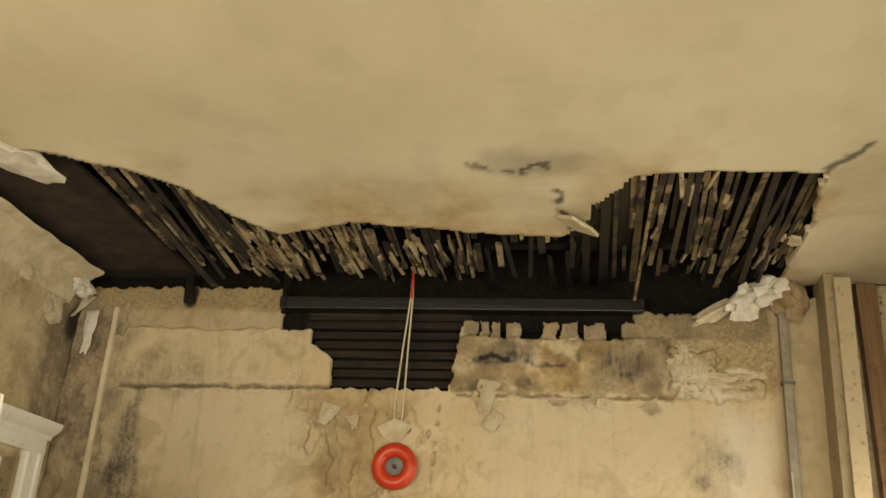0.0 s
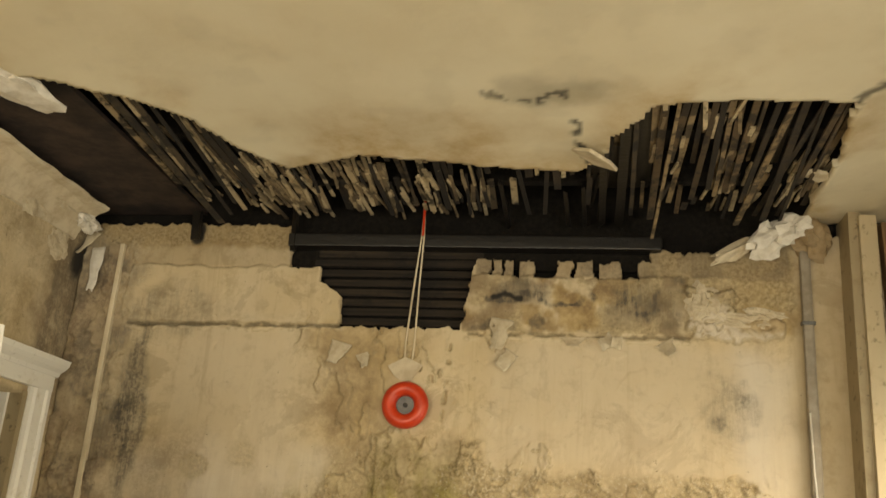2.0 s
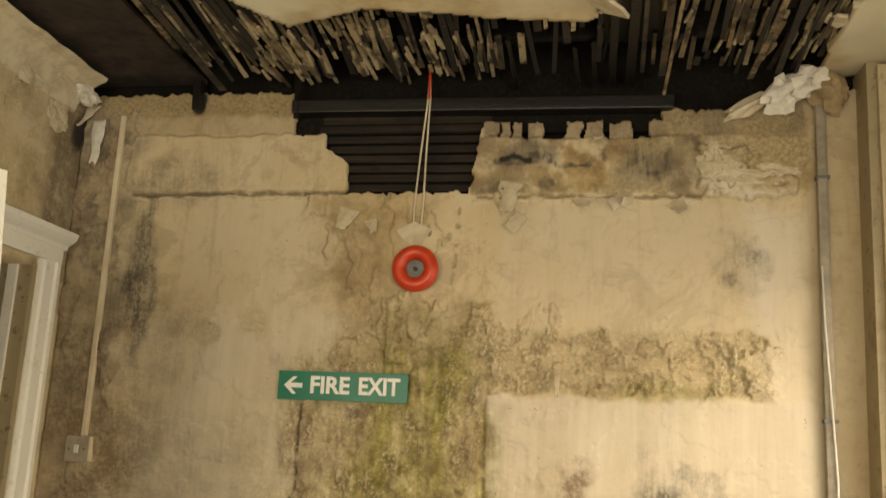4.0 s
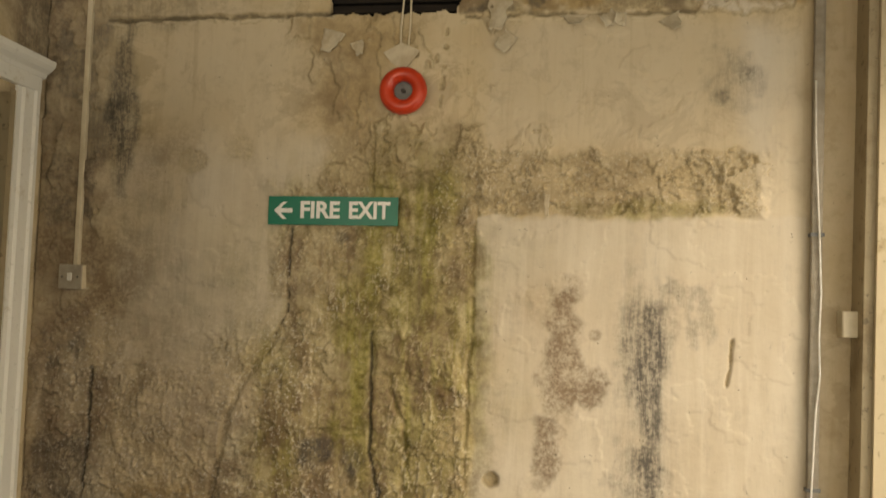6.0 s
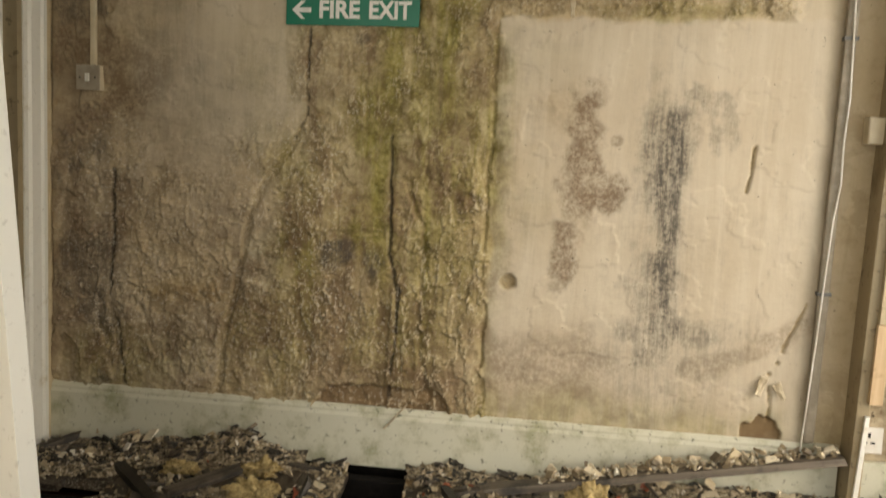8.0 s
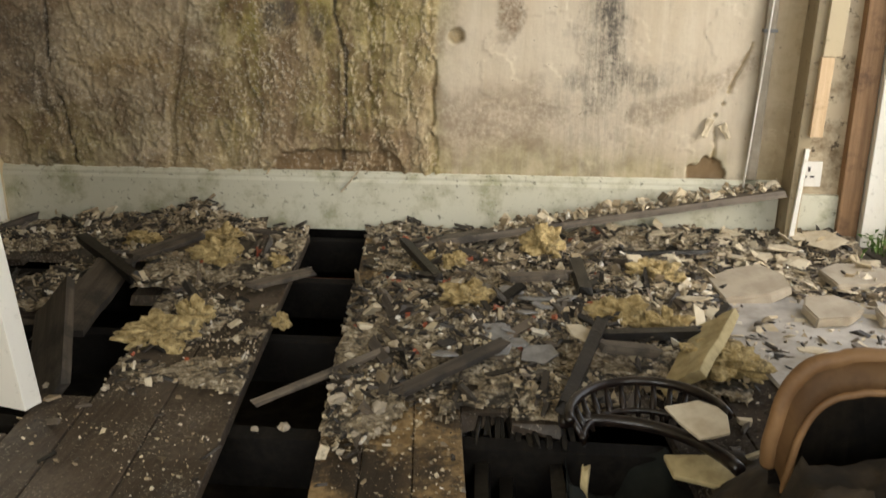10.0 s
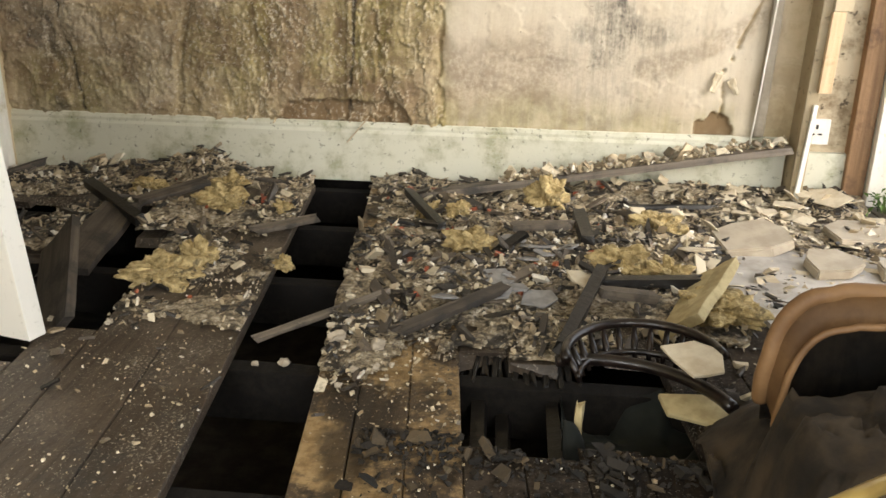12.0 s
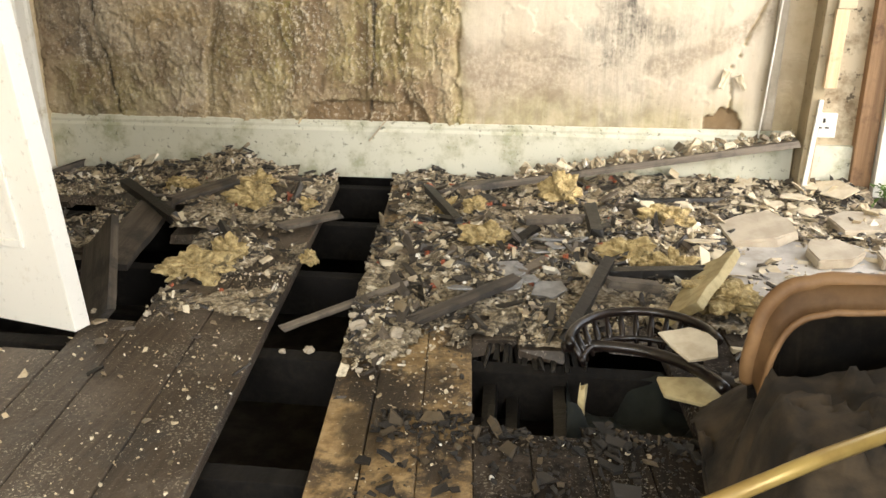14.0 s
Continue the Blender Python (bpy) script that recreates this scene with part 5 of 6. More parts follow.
for i in range(26):
    u, v = rng.uniform(-0.7, 1.5), rng.uniform(-1.2, -0.1)
    x, y = u - SKEW * v, v
    if 0.24 < u < 0.53 or not bool(covered(np.array([x]), np.array([y]))[0]):
        continue
    a, l = rng.uniform(0, 6.28), rng.uniform(0.06, 0.17)
    h = float(mound(np.array([x]), np.array([y]))[0]) + 0.006
    plank("splinter", (x, y, h), (x + l * math.cos(a), y + l * math.sin(a), h + rng.uniform(0.0, 0.03)), rng.uniform(0.012, 0.03), rng.uniform(0.006, 0.014),
          (M_CHAR, M_PLANK_DARK, M_CHAR)[i % 3], "broken dark splinter of wood on the rubble", rng.uniform(-20, 20), 0.01, "splinter", "splinters on the rubble")


# ---- foam, slates, slabs, stones ----
def lump(name, at, size, material, label, category, seed, rough=0.45, detail=3, group=""):
    """A torn, crumbly clump."""
    bm = bmesh.new()
    bmesh.ops.create_icosphere(bm, subdivisions=detail, radius=1)
    for v in bm.verts:
        q = v.co * 1.4 + Vector((seed * 7.1, seed * 3.3, 0))
        r = 1 + rough * noise.noise(q) + 0.6 * rough * noise.noise(q * 3.1) + 0.45 * rough * abs(noise.noise(q * 7.3))
        v.co = Vector((v.co.x * size[0], v.co.y * size[1], v.co.z * size[2])) * r
    ob = part(name, bm, material)
    ob.location = at
    ob.rotation_euler = (0, 0, seed * 1.3)
    return tagged(ob, label, category, group)


def ground(x, y):
    return max(0.0, float(mound(np.array([x]), np.array([y]))[0]))


for i, (x, y, a, b, c) in enumerate(((0.10, -0.46, 0.11, 0.07, 0.055), (0.13, -1.02, 0.12, 0.10, 0.05), (0.20, -0.95, 0.06, 0.05, 0.05), (1.11, -0.34, 0.075, 0.05, 0.085), (0.90, -0.78, 0.08, 0.06, 0.05), (1.30, -0.84, 0.09, 0.07, 0.06), (1.42, -0.88, 0.07, 0.06, 0.045),
                                     (1.52, -1.10, 0.11, 0.09, 0.05), (0.30, -0.50, 0.04, 0.03, 0.03), (0.74, -0.42, 0.06, 0.05, 0.035), (0.84, -0.50, 0.05, 0.04, 0.04), (1.42, -0.55, 0.10, 0.08, 0.05), (0.02, -0.20, 0.08, 0.05, 0.04), (-0.25, -0.25, 0.07, 0.05, 0.035), (0.42, -0.92, 0.035, 0.03, 0.03))):
    bm = bmesh.new()
    bmesh.ops.create_icosphere(bm, subdivisions=5, radius=1)
    shift = Vector((i * 5.3, i * 2.9, 0))
    for v in bm.verts:
        d = v.co.copy()
        size = Vector((d.x * a, d.y * b, d.z * c)) * 0.8
        near, _ = noise.voronoi(size * 30 + shift)
        near2, _ = noise.voronoi(size * 80 + shift)
        v.co = size * (1.0 + 0.55 * noise.noise(d * 1.6 + shift) + 0.30 * noise.noise(d * 4.2 + shift)) + size.normalized() * (0.030 * (near[1] - near[0]) + 0.010 * (near2[1] - near2[0]) - 0.014)
    ob = part("insulation_foam", bm, M_FOAM)
    ob.location = (x, y, ground(x, y) + 0.35 * c)
    tagged(ob, "torn yellow brown insulation foam clump on the rubble", "foam", "clumps of insulation foam")
for k, (x, y, r) in enumerate(((0.66, -1.34, 0.030), (0.63, -1.28, 0.018), (0.67, -1.27, 0.016), (0.75, -1.36, 0.030), (0.72, -1.46, 0.016), (0.76, -1.44, 0.014), (0.55, -1.385, 0.02), (0.70, -1.52, 0.013), (0.79, -1.42, 0.012), (0.49, -1.395, 0.013), (-0.02, -1.30, 0.014), (0.12, -1.30, 0.018))):
    lump("plaster_lump", (x, y, r * 0.35 + ground(x, y) - (0.028 if x < 0.6 and x > 0.4 else 0)), (r * 0.6, r * 0.5, r * 0.4), M_SLAB, "broken white plaster lump beside the floor gap", "plaster", k + 20, 0.6, 2, "plaster lumps")


def shard(name, at, radius, thick, sides, material, label, category, tilt=(0, 0), turn=0.0, group="", stretch=1.0):
    """A flat broken piece with an uneven outline."""
    out = []
    for i in range(sides):
        a = 2 * math.pi * (i + rng.uniform(-0.3, 0.3)) / sides
        r = radius * rng.uniform(0.7, 1.15)
        out.append((r * math.cos(a) * stretch, r * math.sin(a)))
    bm = prism(bmesh.new(), out, -thick / 2, thick / 2, radius * 0.02)
    bmesh.ops.bevel(bm, geom=list(bm.edges), offset=min(0.003, thick * 0.2), segments=1, affect="EDGES")
    ob = part(name, bm, material)
    ob.matrix_world = pose(*at, tilt[0], tilt[1], turn)
    return tagged(ob, label, category, group)


for i in range(13):
    x, y = 1.05 + rng.normal(0, 0.06), -0.92 + rng.normal(0, 0.11)
    shard("slate_piece", (x, y, ground(x, y) + 0.014), rng.uniform(0.028, 0.06), 0.005, 5, M_SLATE, "flat grey slate fragment lying on the rubble", "slate", (rng.normal(0, 9), rng.normal(0, 9)), rng.uniform(0, 360), "slate fragments")
shard("slate_piece", (1.19, -1.03, 0.07), 0.045, 0.006, 6, M_FLAKE, "pale flat fragment lying on the rubble", "slate", (8, 4), 20, "slate fragments")

# torn slab of foam board leaning
bm = boxed((-0.16, -0.055, -0.012), (0.16, 0.055, 0.012), 0.003)
bmesh.ops.subdivide_edges(bm, edges=bm.edges, cuts=3, use_grid_fill=True)
ob = part("foam_board", rumple(bm, 0.007, 22), M_FOAM_BOARD)
ob.matrix_world = pose(1.46, -1.10, 0.065, -38, -5, 66)
tagged(ob, "yellow insulation board snapped off, leaning on the rubble", "foam board")

# grey sheet on the floor and the cream board pieces on it
bm = prism(bmesh.new(), [(1.50, -0.62), (2.12, -0.50), (2.14, -1.25), (1.66, -1.38), (1.60, -1.0)], 0.004, 0.012, 0.004)
tagged(part("floor_sheet", bm, M_SHEET), "pale grey dusty sheet lying on the floorboards", "sheet")
for x, y, w, d, turn, tilt in ((1.69, -0.56, 0.21, 0.17, 14, 6), (1.855, -0.74, 0.15, 0.12, 20, 3), (2.02, -0.47, 0.20, 0.16, 12, 2), (2.03, -0.76, 0.13, 0.10, 5, 2)):
    n = 7
    out = [(-w / 2, -d / 2 + 0.01), (w * 0.1, -d / 2 - 0.012), (w / 2, -d / 2 + 0.02), (w / 2 + 0.008, d * 0.1), (w / 2 - 0.02, d / 2), (-w * 0.1, d / 2 + 0.012), (-w / 2 + 0.02, d / 2 - 0.02)]
    bm = prism(bmesh.new(), out, -0.014, 0.014, 0.006)
    bmesh.ops.bevel(bm, geom=list(bm.edges), offset=0.004, segments=2, affect="EDGES")
    ob = part("board_fragment", rumple(bm, 0.004, 18, x), M_SLAB)
    ob.matrix_world = pose(x, y, 0.032, tilt, -tilt, turn)
    tagged(ob, "thick cream board fragment lying by the outer doorway", "board", "board fragments")
for x, y, r, turn in ((1.88, -0.20, 0.045, 10), (1.80, -0.30, 0.03, 60), (2.03, -0.16, 0.06, 130), (1.70, -1.16, 0.05, 40), (1.64, -1.24, 0.04, 100), (1.50, -0.74, 0.035, 20), (1.74, -1.0, 0.026, 0), (1.95, -0.12, 0.03, 75)):
    shard("paint_sheet", (x, y, 0.03 + ground(x, y)), r, 0.004, 5, M_FLAKE, "curled sheet of pale paint lying on the floor", "paint flake", (rng.normal(0, 8), rng.normal(0, 8)), turn, "paint sheets", 1.6)

# rusty pipe under the gap
ob = part("water_pipe", tube(bmesh.new(), [(-0.8, -0.17, -0.155), (0.2, -0.18, -0.14), (0.6, -0.19, -0.135), (2.2, -0.2, -0.15)], 0.011), M_COPPER, smooth=True)
tagged(ob, "rusty pipe running under the floorboards", "pipe")

# ---- burnt spindle chair in the pit ----
chair = thing("spindle_chair", "burnt dark varnished spindle chair back fallen into the pit", "chair", at=(1.25, -1.5, 0))


def arc(c, r, a0, a1, z0, z1, n=18):
    return [(c[0] - 1.25 + r * math.cos(radians(a0 + (a1 - a0) * i / n)), c[1] + 1.5 + r * math.sin(radians(a0 + (a1 - a0) * i / n)), z0 + (z1 - z0) * i / n) for i in range(n + 1)]


def rail(points, wide, high):
    """A bent wooden rail with a rounded oblong section."""
    bm = bmesh.new()
    tube(bm, points, wide, 10)
    return bm


part("top_rail", rail(arc((1.29, -1.475), 0.150, 188, 2, 0.085, 0.10), 0.010, 0.02), M_BLACK_IRON, chair, smooth=True)
part("inner_rail", rail(arc((1.29, -1.49), 0.122, 180, 10, 0.045, 0.05), 0.007, 0.02), M_BLACK_IRON, chair, smooth=True)
part("bottom_rail", rail(arc((1.21, -1.655), 0.243, 110, 18, 0.045, 0.05), 0.013, 0.02), M_BLACK_IRON, chair, smooth=True)
top, low = arc((1.29, -1.475), 0.147, 172, 25, 0.083, 0.096, 11), arc((1.29, -1.50), 0.118, 172, 25, 0.030, 0.036, 11)
for a, b in zip(top, low):
    mid = [(p + q) / 2 for p, q in zip(a, b)]
    part("spindle", tube(bmesh.new(), [a, mid, b], lambda t: 0.0045 + 0.003 * math.sin(math.pi * t), 7), M_BLACK_IRON, chair, smooth=True)

# green cloth sagging into the pit
xs, ys = np.linspace(1.14, 1.45, 34), np.linspace(-1.70, -1.42, 30)
QX, QY = np.meshgrid(xs, ys)
QZ = 0.02 - 0.15 * sstep(fbm(QX, QY, 8, 2, 130), 0.40, 0.62) - 0.10 * sstep(QY, -1.55, -1.72) + 0.08 * fbm(QX, QY, 12, 3, 131) + 0.015 * np.sin(QX * 30 + 6 * fbm(QX, QY, 6, 3, 132))
cloth = sheet("cloth", np.stack([QX, QY, QZ - 0.03], -1), np.ones((29, 33), bool), (0, 0, -0.004), {}, M_CLOTH)
tagged(cloth, "crumpled dark green cloth sagging into the pit", "cloth")
shard("plaster_flake", (1.385, -1.50, 0.108), 0.052, 0.006, 9, M_FLAKE, "white plaster flake lying on a burnt chair", "plaster", (10, 10), -30, "", 1.25)
shard("foam_flake", (1.395, -1.535, 0.018), 0.055, 0.012, 5, M_FOAM_BOARD, "yellow foam flake at the edge of the pit", "foam", (10, 0), -10, "", 1.5)
plank("foam_strip", (1.165, -1.60, -0.06), (1.17, -1.56, 0.03), 0.016, 0.014, M_FOAM_BOARD, "thin strip of yellow foam hanging in the pit", 0, 0.006, "foam")
# burnt board ends along the pit
for i in range(22):
    x = 0.94 + i * 0.0115 + rng.normal(0, 0.003)
    plank("charred_splinter", (x, -1.30, -0.012), (x + rng.normal(0.004, 0.008), -1.335 - rng.uniform(0.0, 0.075), -0.02 - rng.uniform(0, 0.03)), rng.uniform(0.008, 0.016), 0.010, M_CHAR, "charred splintered floorboard end over the pit", rng.uniform(-10, 10), 0.008, "splinter", "charred board ends")
for x, y0, y1, z in ((0.97, -1.36, -1.66, -0.06), (1.02, -1.35, -1.7, -0.09), (1.12, -1.34, -1.64, -0.05)):
    plank("charred_batten", (x, y0, z), (x + 0.015, y1, z - 0.05), 0.03, 0.025, M_CHAR, "charred batten fallen into the pit", 10)

# ---- toppled armchair ----
armchair = thing("armchair", "toppled tan leather armchair with scorched hessian underside", "armchair", at=(1.7, -1.9, 0))
xs, ys = np.linspace(1.37, 2.20, 90), np.linspace(-2.35, -1.735, 80)
QX, QY = np.meshgrid(xs, ys)
edge = sstep(QX - 0.05 * sstep(QY, -1.95, -1.65) + 0.06 * (fbm(QX, QY, 6, 4, 140) - 0.5), 1.385, 1.46)
QZ = edge * (0.205 + 0.06 * sstep(QX, 1.45, 1.8) - 0.08 * sstep(QY, -1.95, -2.3)) - 0.17 * sstep(QY, -1.835, -1.79) * sstep(QX, 1.44, 1.50) * edge + 0.05 * (fbm(QX, QY, 9, 5, 141) - 0.5) + 0.03 * sstep(fbm(QX, QY, 14, 4, 142), 0.55, 0.62) + 0.02
ob = sheet("hessian_underside", np.stack([QX - 1.7, QY + 1.9, np.maximum(QZ, 0.006)], -1), np.ones((79, 89), bool), (0, 0, -0.006), {}, M_SOOTED, armchair)
ob["label"] = "scorched torn hessian"
xs, ys = np.linspace(1.375, 1.66, 40), np.linspace(-1.95, -1.44, 60)
QX, QY = np.meshgrid(xs, ys)
QZ = 0.10 * sstep(QX + 0.10 * sstep(QY, -1.44, -1.7) + 0.05 * (fbm(QX, QY, 9, 4, 143) - 0.5), 1.44, 1.58) * sstep(QY, -1.44, -1.62) + 0.03 * (fbm(QX, QY, 12, 4, 144) - 0.35)
ob = sheet("torn_hessian", np.stack([QX - 1.7, QY + 1.9, np.maximum(QZ, 0.004)], -1), np.maximum(QZ, 0.004)[1:, 1:] > 0.006, (0, 0, -0.004), {}, M_SOOTED, armchair)
ob["label"] = "blackened hanging hessian"
RIM = [(1.452, -1.70, 0.15), (1.445, -1.715, 0.19), (1.448, -1.72, 0.231), (1.455, -1.72, 0.27), (1.470, -1.72, 0.308), (1.494, -1.72, 0.336), (1.526, -1.72, 0.346), (1.62, -1.715, 0.352), (2.18, -1.70, 0.345)]
folds = []
for name, off, r in (("leather_roll", (0.020, -0.034, -0.050), 0.006), ("leather_piping", (0, 0, -0.010), 0.014)):
    pts = [Vector(p) + Vector(off) - Vector((1.7, -1.9, 0)) for p in RIM]
    fine = []
    for i in range(len(pts) - 1):
        for k in range(4):
            t = k / 4
            p0, p1, p2, p3 = pts[max(i - 1, 0)], pts[i], pts[i + 1], pts[min(i + 2, len(pts) - 1)]
            fine.append(0.5 * (2 * p1 + (p2 - p0) * t + (2 * p0 - 5 * p1 + 4 * p2 - p3) * t * t + (3 * p1 - p0 - 3 * p2 + p3) * t ** 3))
    fine.append(pts[-1])
    part(name, rumple(tube(bmesh.new(), fine, r, 12), 0.004, 16), M_LEATHER, armchair, smooth=True)
    folds.append(fine)
    if len(folds) == 2:
        bm = bmesh.new()
        rows = [[bm.verts.new(p.lerp(q, t) + Vector((0, 0, 0.014 * math.sin(math.pi * t)))) for p, q in zip(*folds)] for t in (0, 0.25, 0.5, 0.75, 1)]
        for p, q in zip(rows, rows[1:]):
            for i in range(len(p) - 1):
                bm.faces.new((p[i], p[i + 1], q[i + 1], q[i]))
        bmesh.ops.solidify(bm, geom=bm.faces, thickness=0.006)
        part("leather_band", rumple(bm, 0.004, 14), M_LEATHER, armchair, smooth=True)
    if name == "leather_piping":
        bm = bmesh.new()
        up = [bm.verts.new(p) for p in fine]
        down = [bm.verts.new((p.x + 0.02, p.y + 0.03, 0.004)) for p in fine]
        for i in range(len(up) - 1):
            bm.faces.new((up[i], down[i], down[i + 1], up[i + 1]))
        bmesh.ops.solidify(bm, geom=bm.faces, thickness=0.012)
        part("back_panel", rumple(bm, 0.006, 9), M_SOOTED, armchair, smooth=True)
part("yellow_rail", tube(bmesh.new(), [(-0.42, -0.385, 0.285), (-0.26, -0.28, 0.298), (0.1, -0.04, 0.30)], 0.010, 10), M_BRASS, armchair, "yellow painted rail", smooth=True)
part("rail_post", tube(bmesh.new(), [(0.08, -0.055, 0.02), (0.08, -0.055, 0.295)], 0.010, 8), M_BRASS, armchair)

# ---- fixtures on the back wall ----
sign = thing("fire_exit_sign", "green plastic sign with white fire exit lettering on mouldy plaster", "sign", at=(0.239, -0.019, 1.5640))
part("sign_plate", boxed((-0.229, -0.002, -0.0495), (0.229, 0.002, 0.0495), 0.001), M_GREEN, sign)


def letters(text, size, x, z, parent, material):
    c = bpy.data.curves.new("lettering", "FONT")
    c.body, c.size, c.extrude, c.align_x, c.align_y, c.offset = text, size, 0.0006, "LEFT", "CENTER", 0.0024
    tmp = new("lettering", c)
    deps = bpy.context.evaluated_depsgraph_get()
    me = bpy.data.meshes.new_from_object(tmp.evaluated_get(deps))
    bpy.data.objects.remove(tmp)
    me.materials.clear()
    me.materials.append(material)
    ob = new("lettering", me)
    ob.parent = parent
    ob.matrix_local = pose(x, -0.0032, z, 90, 0, 0)
    return ob


for text, x, wide in (("FIRE", -0.1165, 0.143), ("EXIT", 0.0555, 0.147)):
    word = letters(text, 0.080, x, 0.0, sign, M_LETTER)
    word.scale = (wide / max(v.co.x for v in word.data.vertices), 1.0, 1.0)
bm = bmesh.new()
outline = [(-0.208, 0.0), (-0.176, 0.030), (-0.162, 0.030), (-0.184, 0.008), (-0.142, 0.008), (-0.142, -0.008), (-0.184, -0.008), (-0.162, -0.030), (-0.176, -0.030)]
prism(bm, outline, 0, 0.0012)
ob = part("arrow", bm, M_LETTER, sign)
ob.matrix_local = pose(0, -0.0024, 0, 90, 0, 0)

bell = thing("alarm_bell", "round red fire alarm bell with a grey centre on the wall", "alarm bell", at=(0.478, -0.02, 1.975))
bm = bmesh.new()
R, r = 0.057, 0.0255
ringv = [[bm.verts.new(((R + r * math.cos(b)) * math.cos(a), -0.028 + r * 1.1 * math.sin(b), (R + r * math.cos(b)) * math.sin(a))) for b in np.linspace(0, 2 * math.pi, 15)[:-1]] for a in np.linspace(0, 2 * math.pi, 49)[:-1]]
for i in range(48):
    for k in range(14):
        bm.faces.new((ringv[i][k], ringv[(i + 1) % 48][k], ringv[(i + 1) % 48][(k + 1) % 14], ringv[i][(k + 1) % 14]))
bmesh.ops.recalc_face_normals(bm, faces=bm.faces)
part("gong", bm, M_RED, bell, smooth=True)


def disc(r, y0, y1, sides=32, bevel=0.002):
    bm = bmesh.new()
    prism(bm, [(r * math.cos(2 * math.pi * i / sides), r * math.sin(2 * math.pi * i / sides)) for i in range(sides)], y0, y1)
    for v in bm.verts:
        v.co = Vector((v.co.x, -v.co.z, v.co.y))
    bmesh.ops.recalc_face_normals(bm, faces=bm.faces)
    return bm


part("centre_dome", disc(0.042, -0.014, 0.022), M_GREY, bell, "grey metal centre")
part("centre_screw", disc(0.008, 0.022, 0.030, 12), M_DARK, bell)
part("backplate", disc(0.052, -0.020, 0.012), M_DARK, bell)
hanger = part("cable_bracket", prism(bmesh.new(), [(-0.062, 0.004), (0.0, 0.034), (0.058, 0.006), (0.030, -0.040), (0.0, -0.055), (-0.03, -0.03)], 0, 0.008, 0.003), M_FLAKE)
hanger.matrix_world = pose(0.462, -0.018, 2.112, 90, 0, 0)
tagged(hanger, "peeling cream plaster plate behind the bell cable", "bracket")
cable = thing("bell_cable", "pair of thin pale cables hanging from the ceiling to the bell", "cable")
for dx in (-0.010, 0.010):
    part("strand", tube(bmesh.new(), [(0.499, -0.05, 2.72), (0.499 + dx * 0.4, -0.045, 2.60), (0.485 + dx, -0.030, 2.40), (0.474 + dx * 1.6, -0.018, 2.20), (0.470 + dx * 1.2, -0.014, 2.09)], 0.0035, 7), M_PLASTIC, cable, smooth=True)
part("red_end", tube(bmesh.new(), [(0.499, -0.05, 2.735), (0.499, -0.048, 2.60)], 0.005, 7), M_RED, cable, "red sleeve")

conduit = thing("cable_conduit", "thin cream cable conduit running down the wall to a switch", "conduit", at=(-0.694, 0, 0))
part("conduit_tube", boxed((-0.0095, -0.024, 1.36), (0.0095, -0.004, 2.565), 0.004), M_PLASTIC, conduit)
switch = thing("light_switch", "square grey cream light switch at the end of a conduit", "switch", at=(-0.702, -0.004, 1.316))
part("back_box", boxed((-0.043, -0.030, -0.043), (0.043, 0.0, 0.043), 0.003), M_PLASTIC, switch)
part("face_plate", boxed((-0.044, -0.037, -0.044), (0.044, -0.031, 0.044), 0.003), M_GREYPLATE, switch)
part("rocker", boxed((-0.008, -0.043, -0.014), (0.008, -0.037, 0.014), 0.002), M_SOCKET, switch)
for x in (-0.029, 0.029):
    part("screw", boxed((x - 0.003, -0.039, -0.003), (x + 0.003, -0.037, 0.003), 0.001), M_DARK, switch)

riser = thing("riser_pipe", "grey boxed riser tube running up the wall beside the corner", "pipe", at=(1.782, -0.002, 0))
part("tube", lean(boxed((-0.002, -0.030, 0.215), (0.034, -0.004, 2.60), 0.010), 0.018), M_PIPE, riser)
for z in (0.7, 1.5, 2.3):
    part("clip", lean(boxed((-0.006, -0.033, z), (0.038, -0.003, z + 0.012), 0.002), 0.018), M_GREY, riser)
wire_pts = [(1.818, -0.045, 2.0), (1.819, -0.042, 1.80), (1.826, -0.040, 1.60), (1.834, -0.040, 1.32), (1.826, -0.042, 1.18), (1.829, -0.041, 1.06), (1.816, -0.041, 0.95), (1.805, -0.042, 0.75), (1.793, -0.045, 0.52), (1.779, -0.050, 0.30), (1.768, -0.055, 0.14)]
ob = part("loose_wire", tube(bmesh.new(), wire_pts, 0.0032, 7), M_WIRE, smooth=True)
tagged(ob, "loose white wire hanging down beside the riser pipe", "wire")
jbox = thing("junction_box", "small pale junction box in the wall corner", "junction box", at=(1.908, -0.005, 1.225))
part("box_body", boxed((-0.018, -0.055, -0.042), (0.030, 0.0, 0.042), 0.004), M_PLASTIC, jbox)
part("box_lid", boxed((-0.016, -0.060, -0.040), (0.028, -0.056, 0.040), 0.002), M_PLASTIC, jbox)

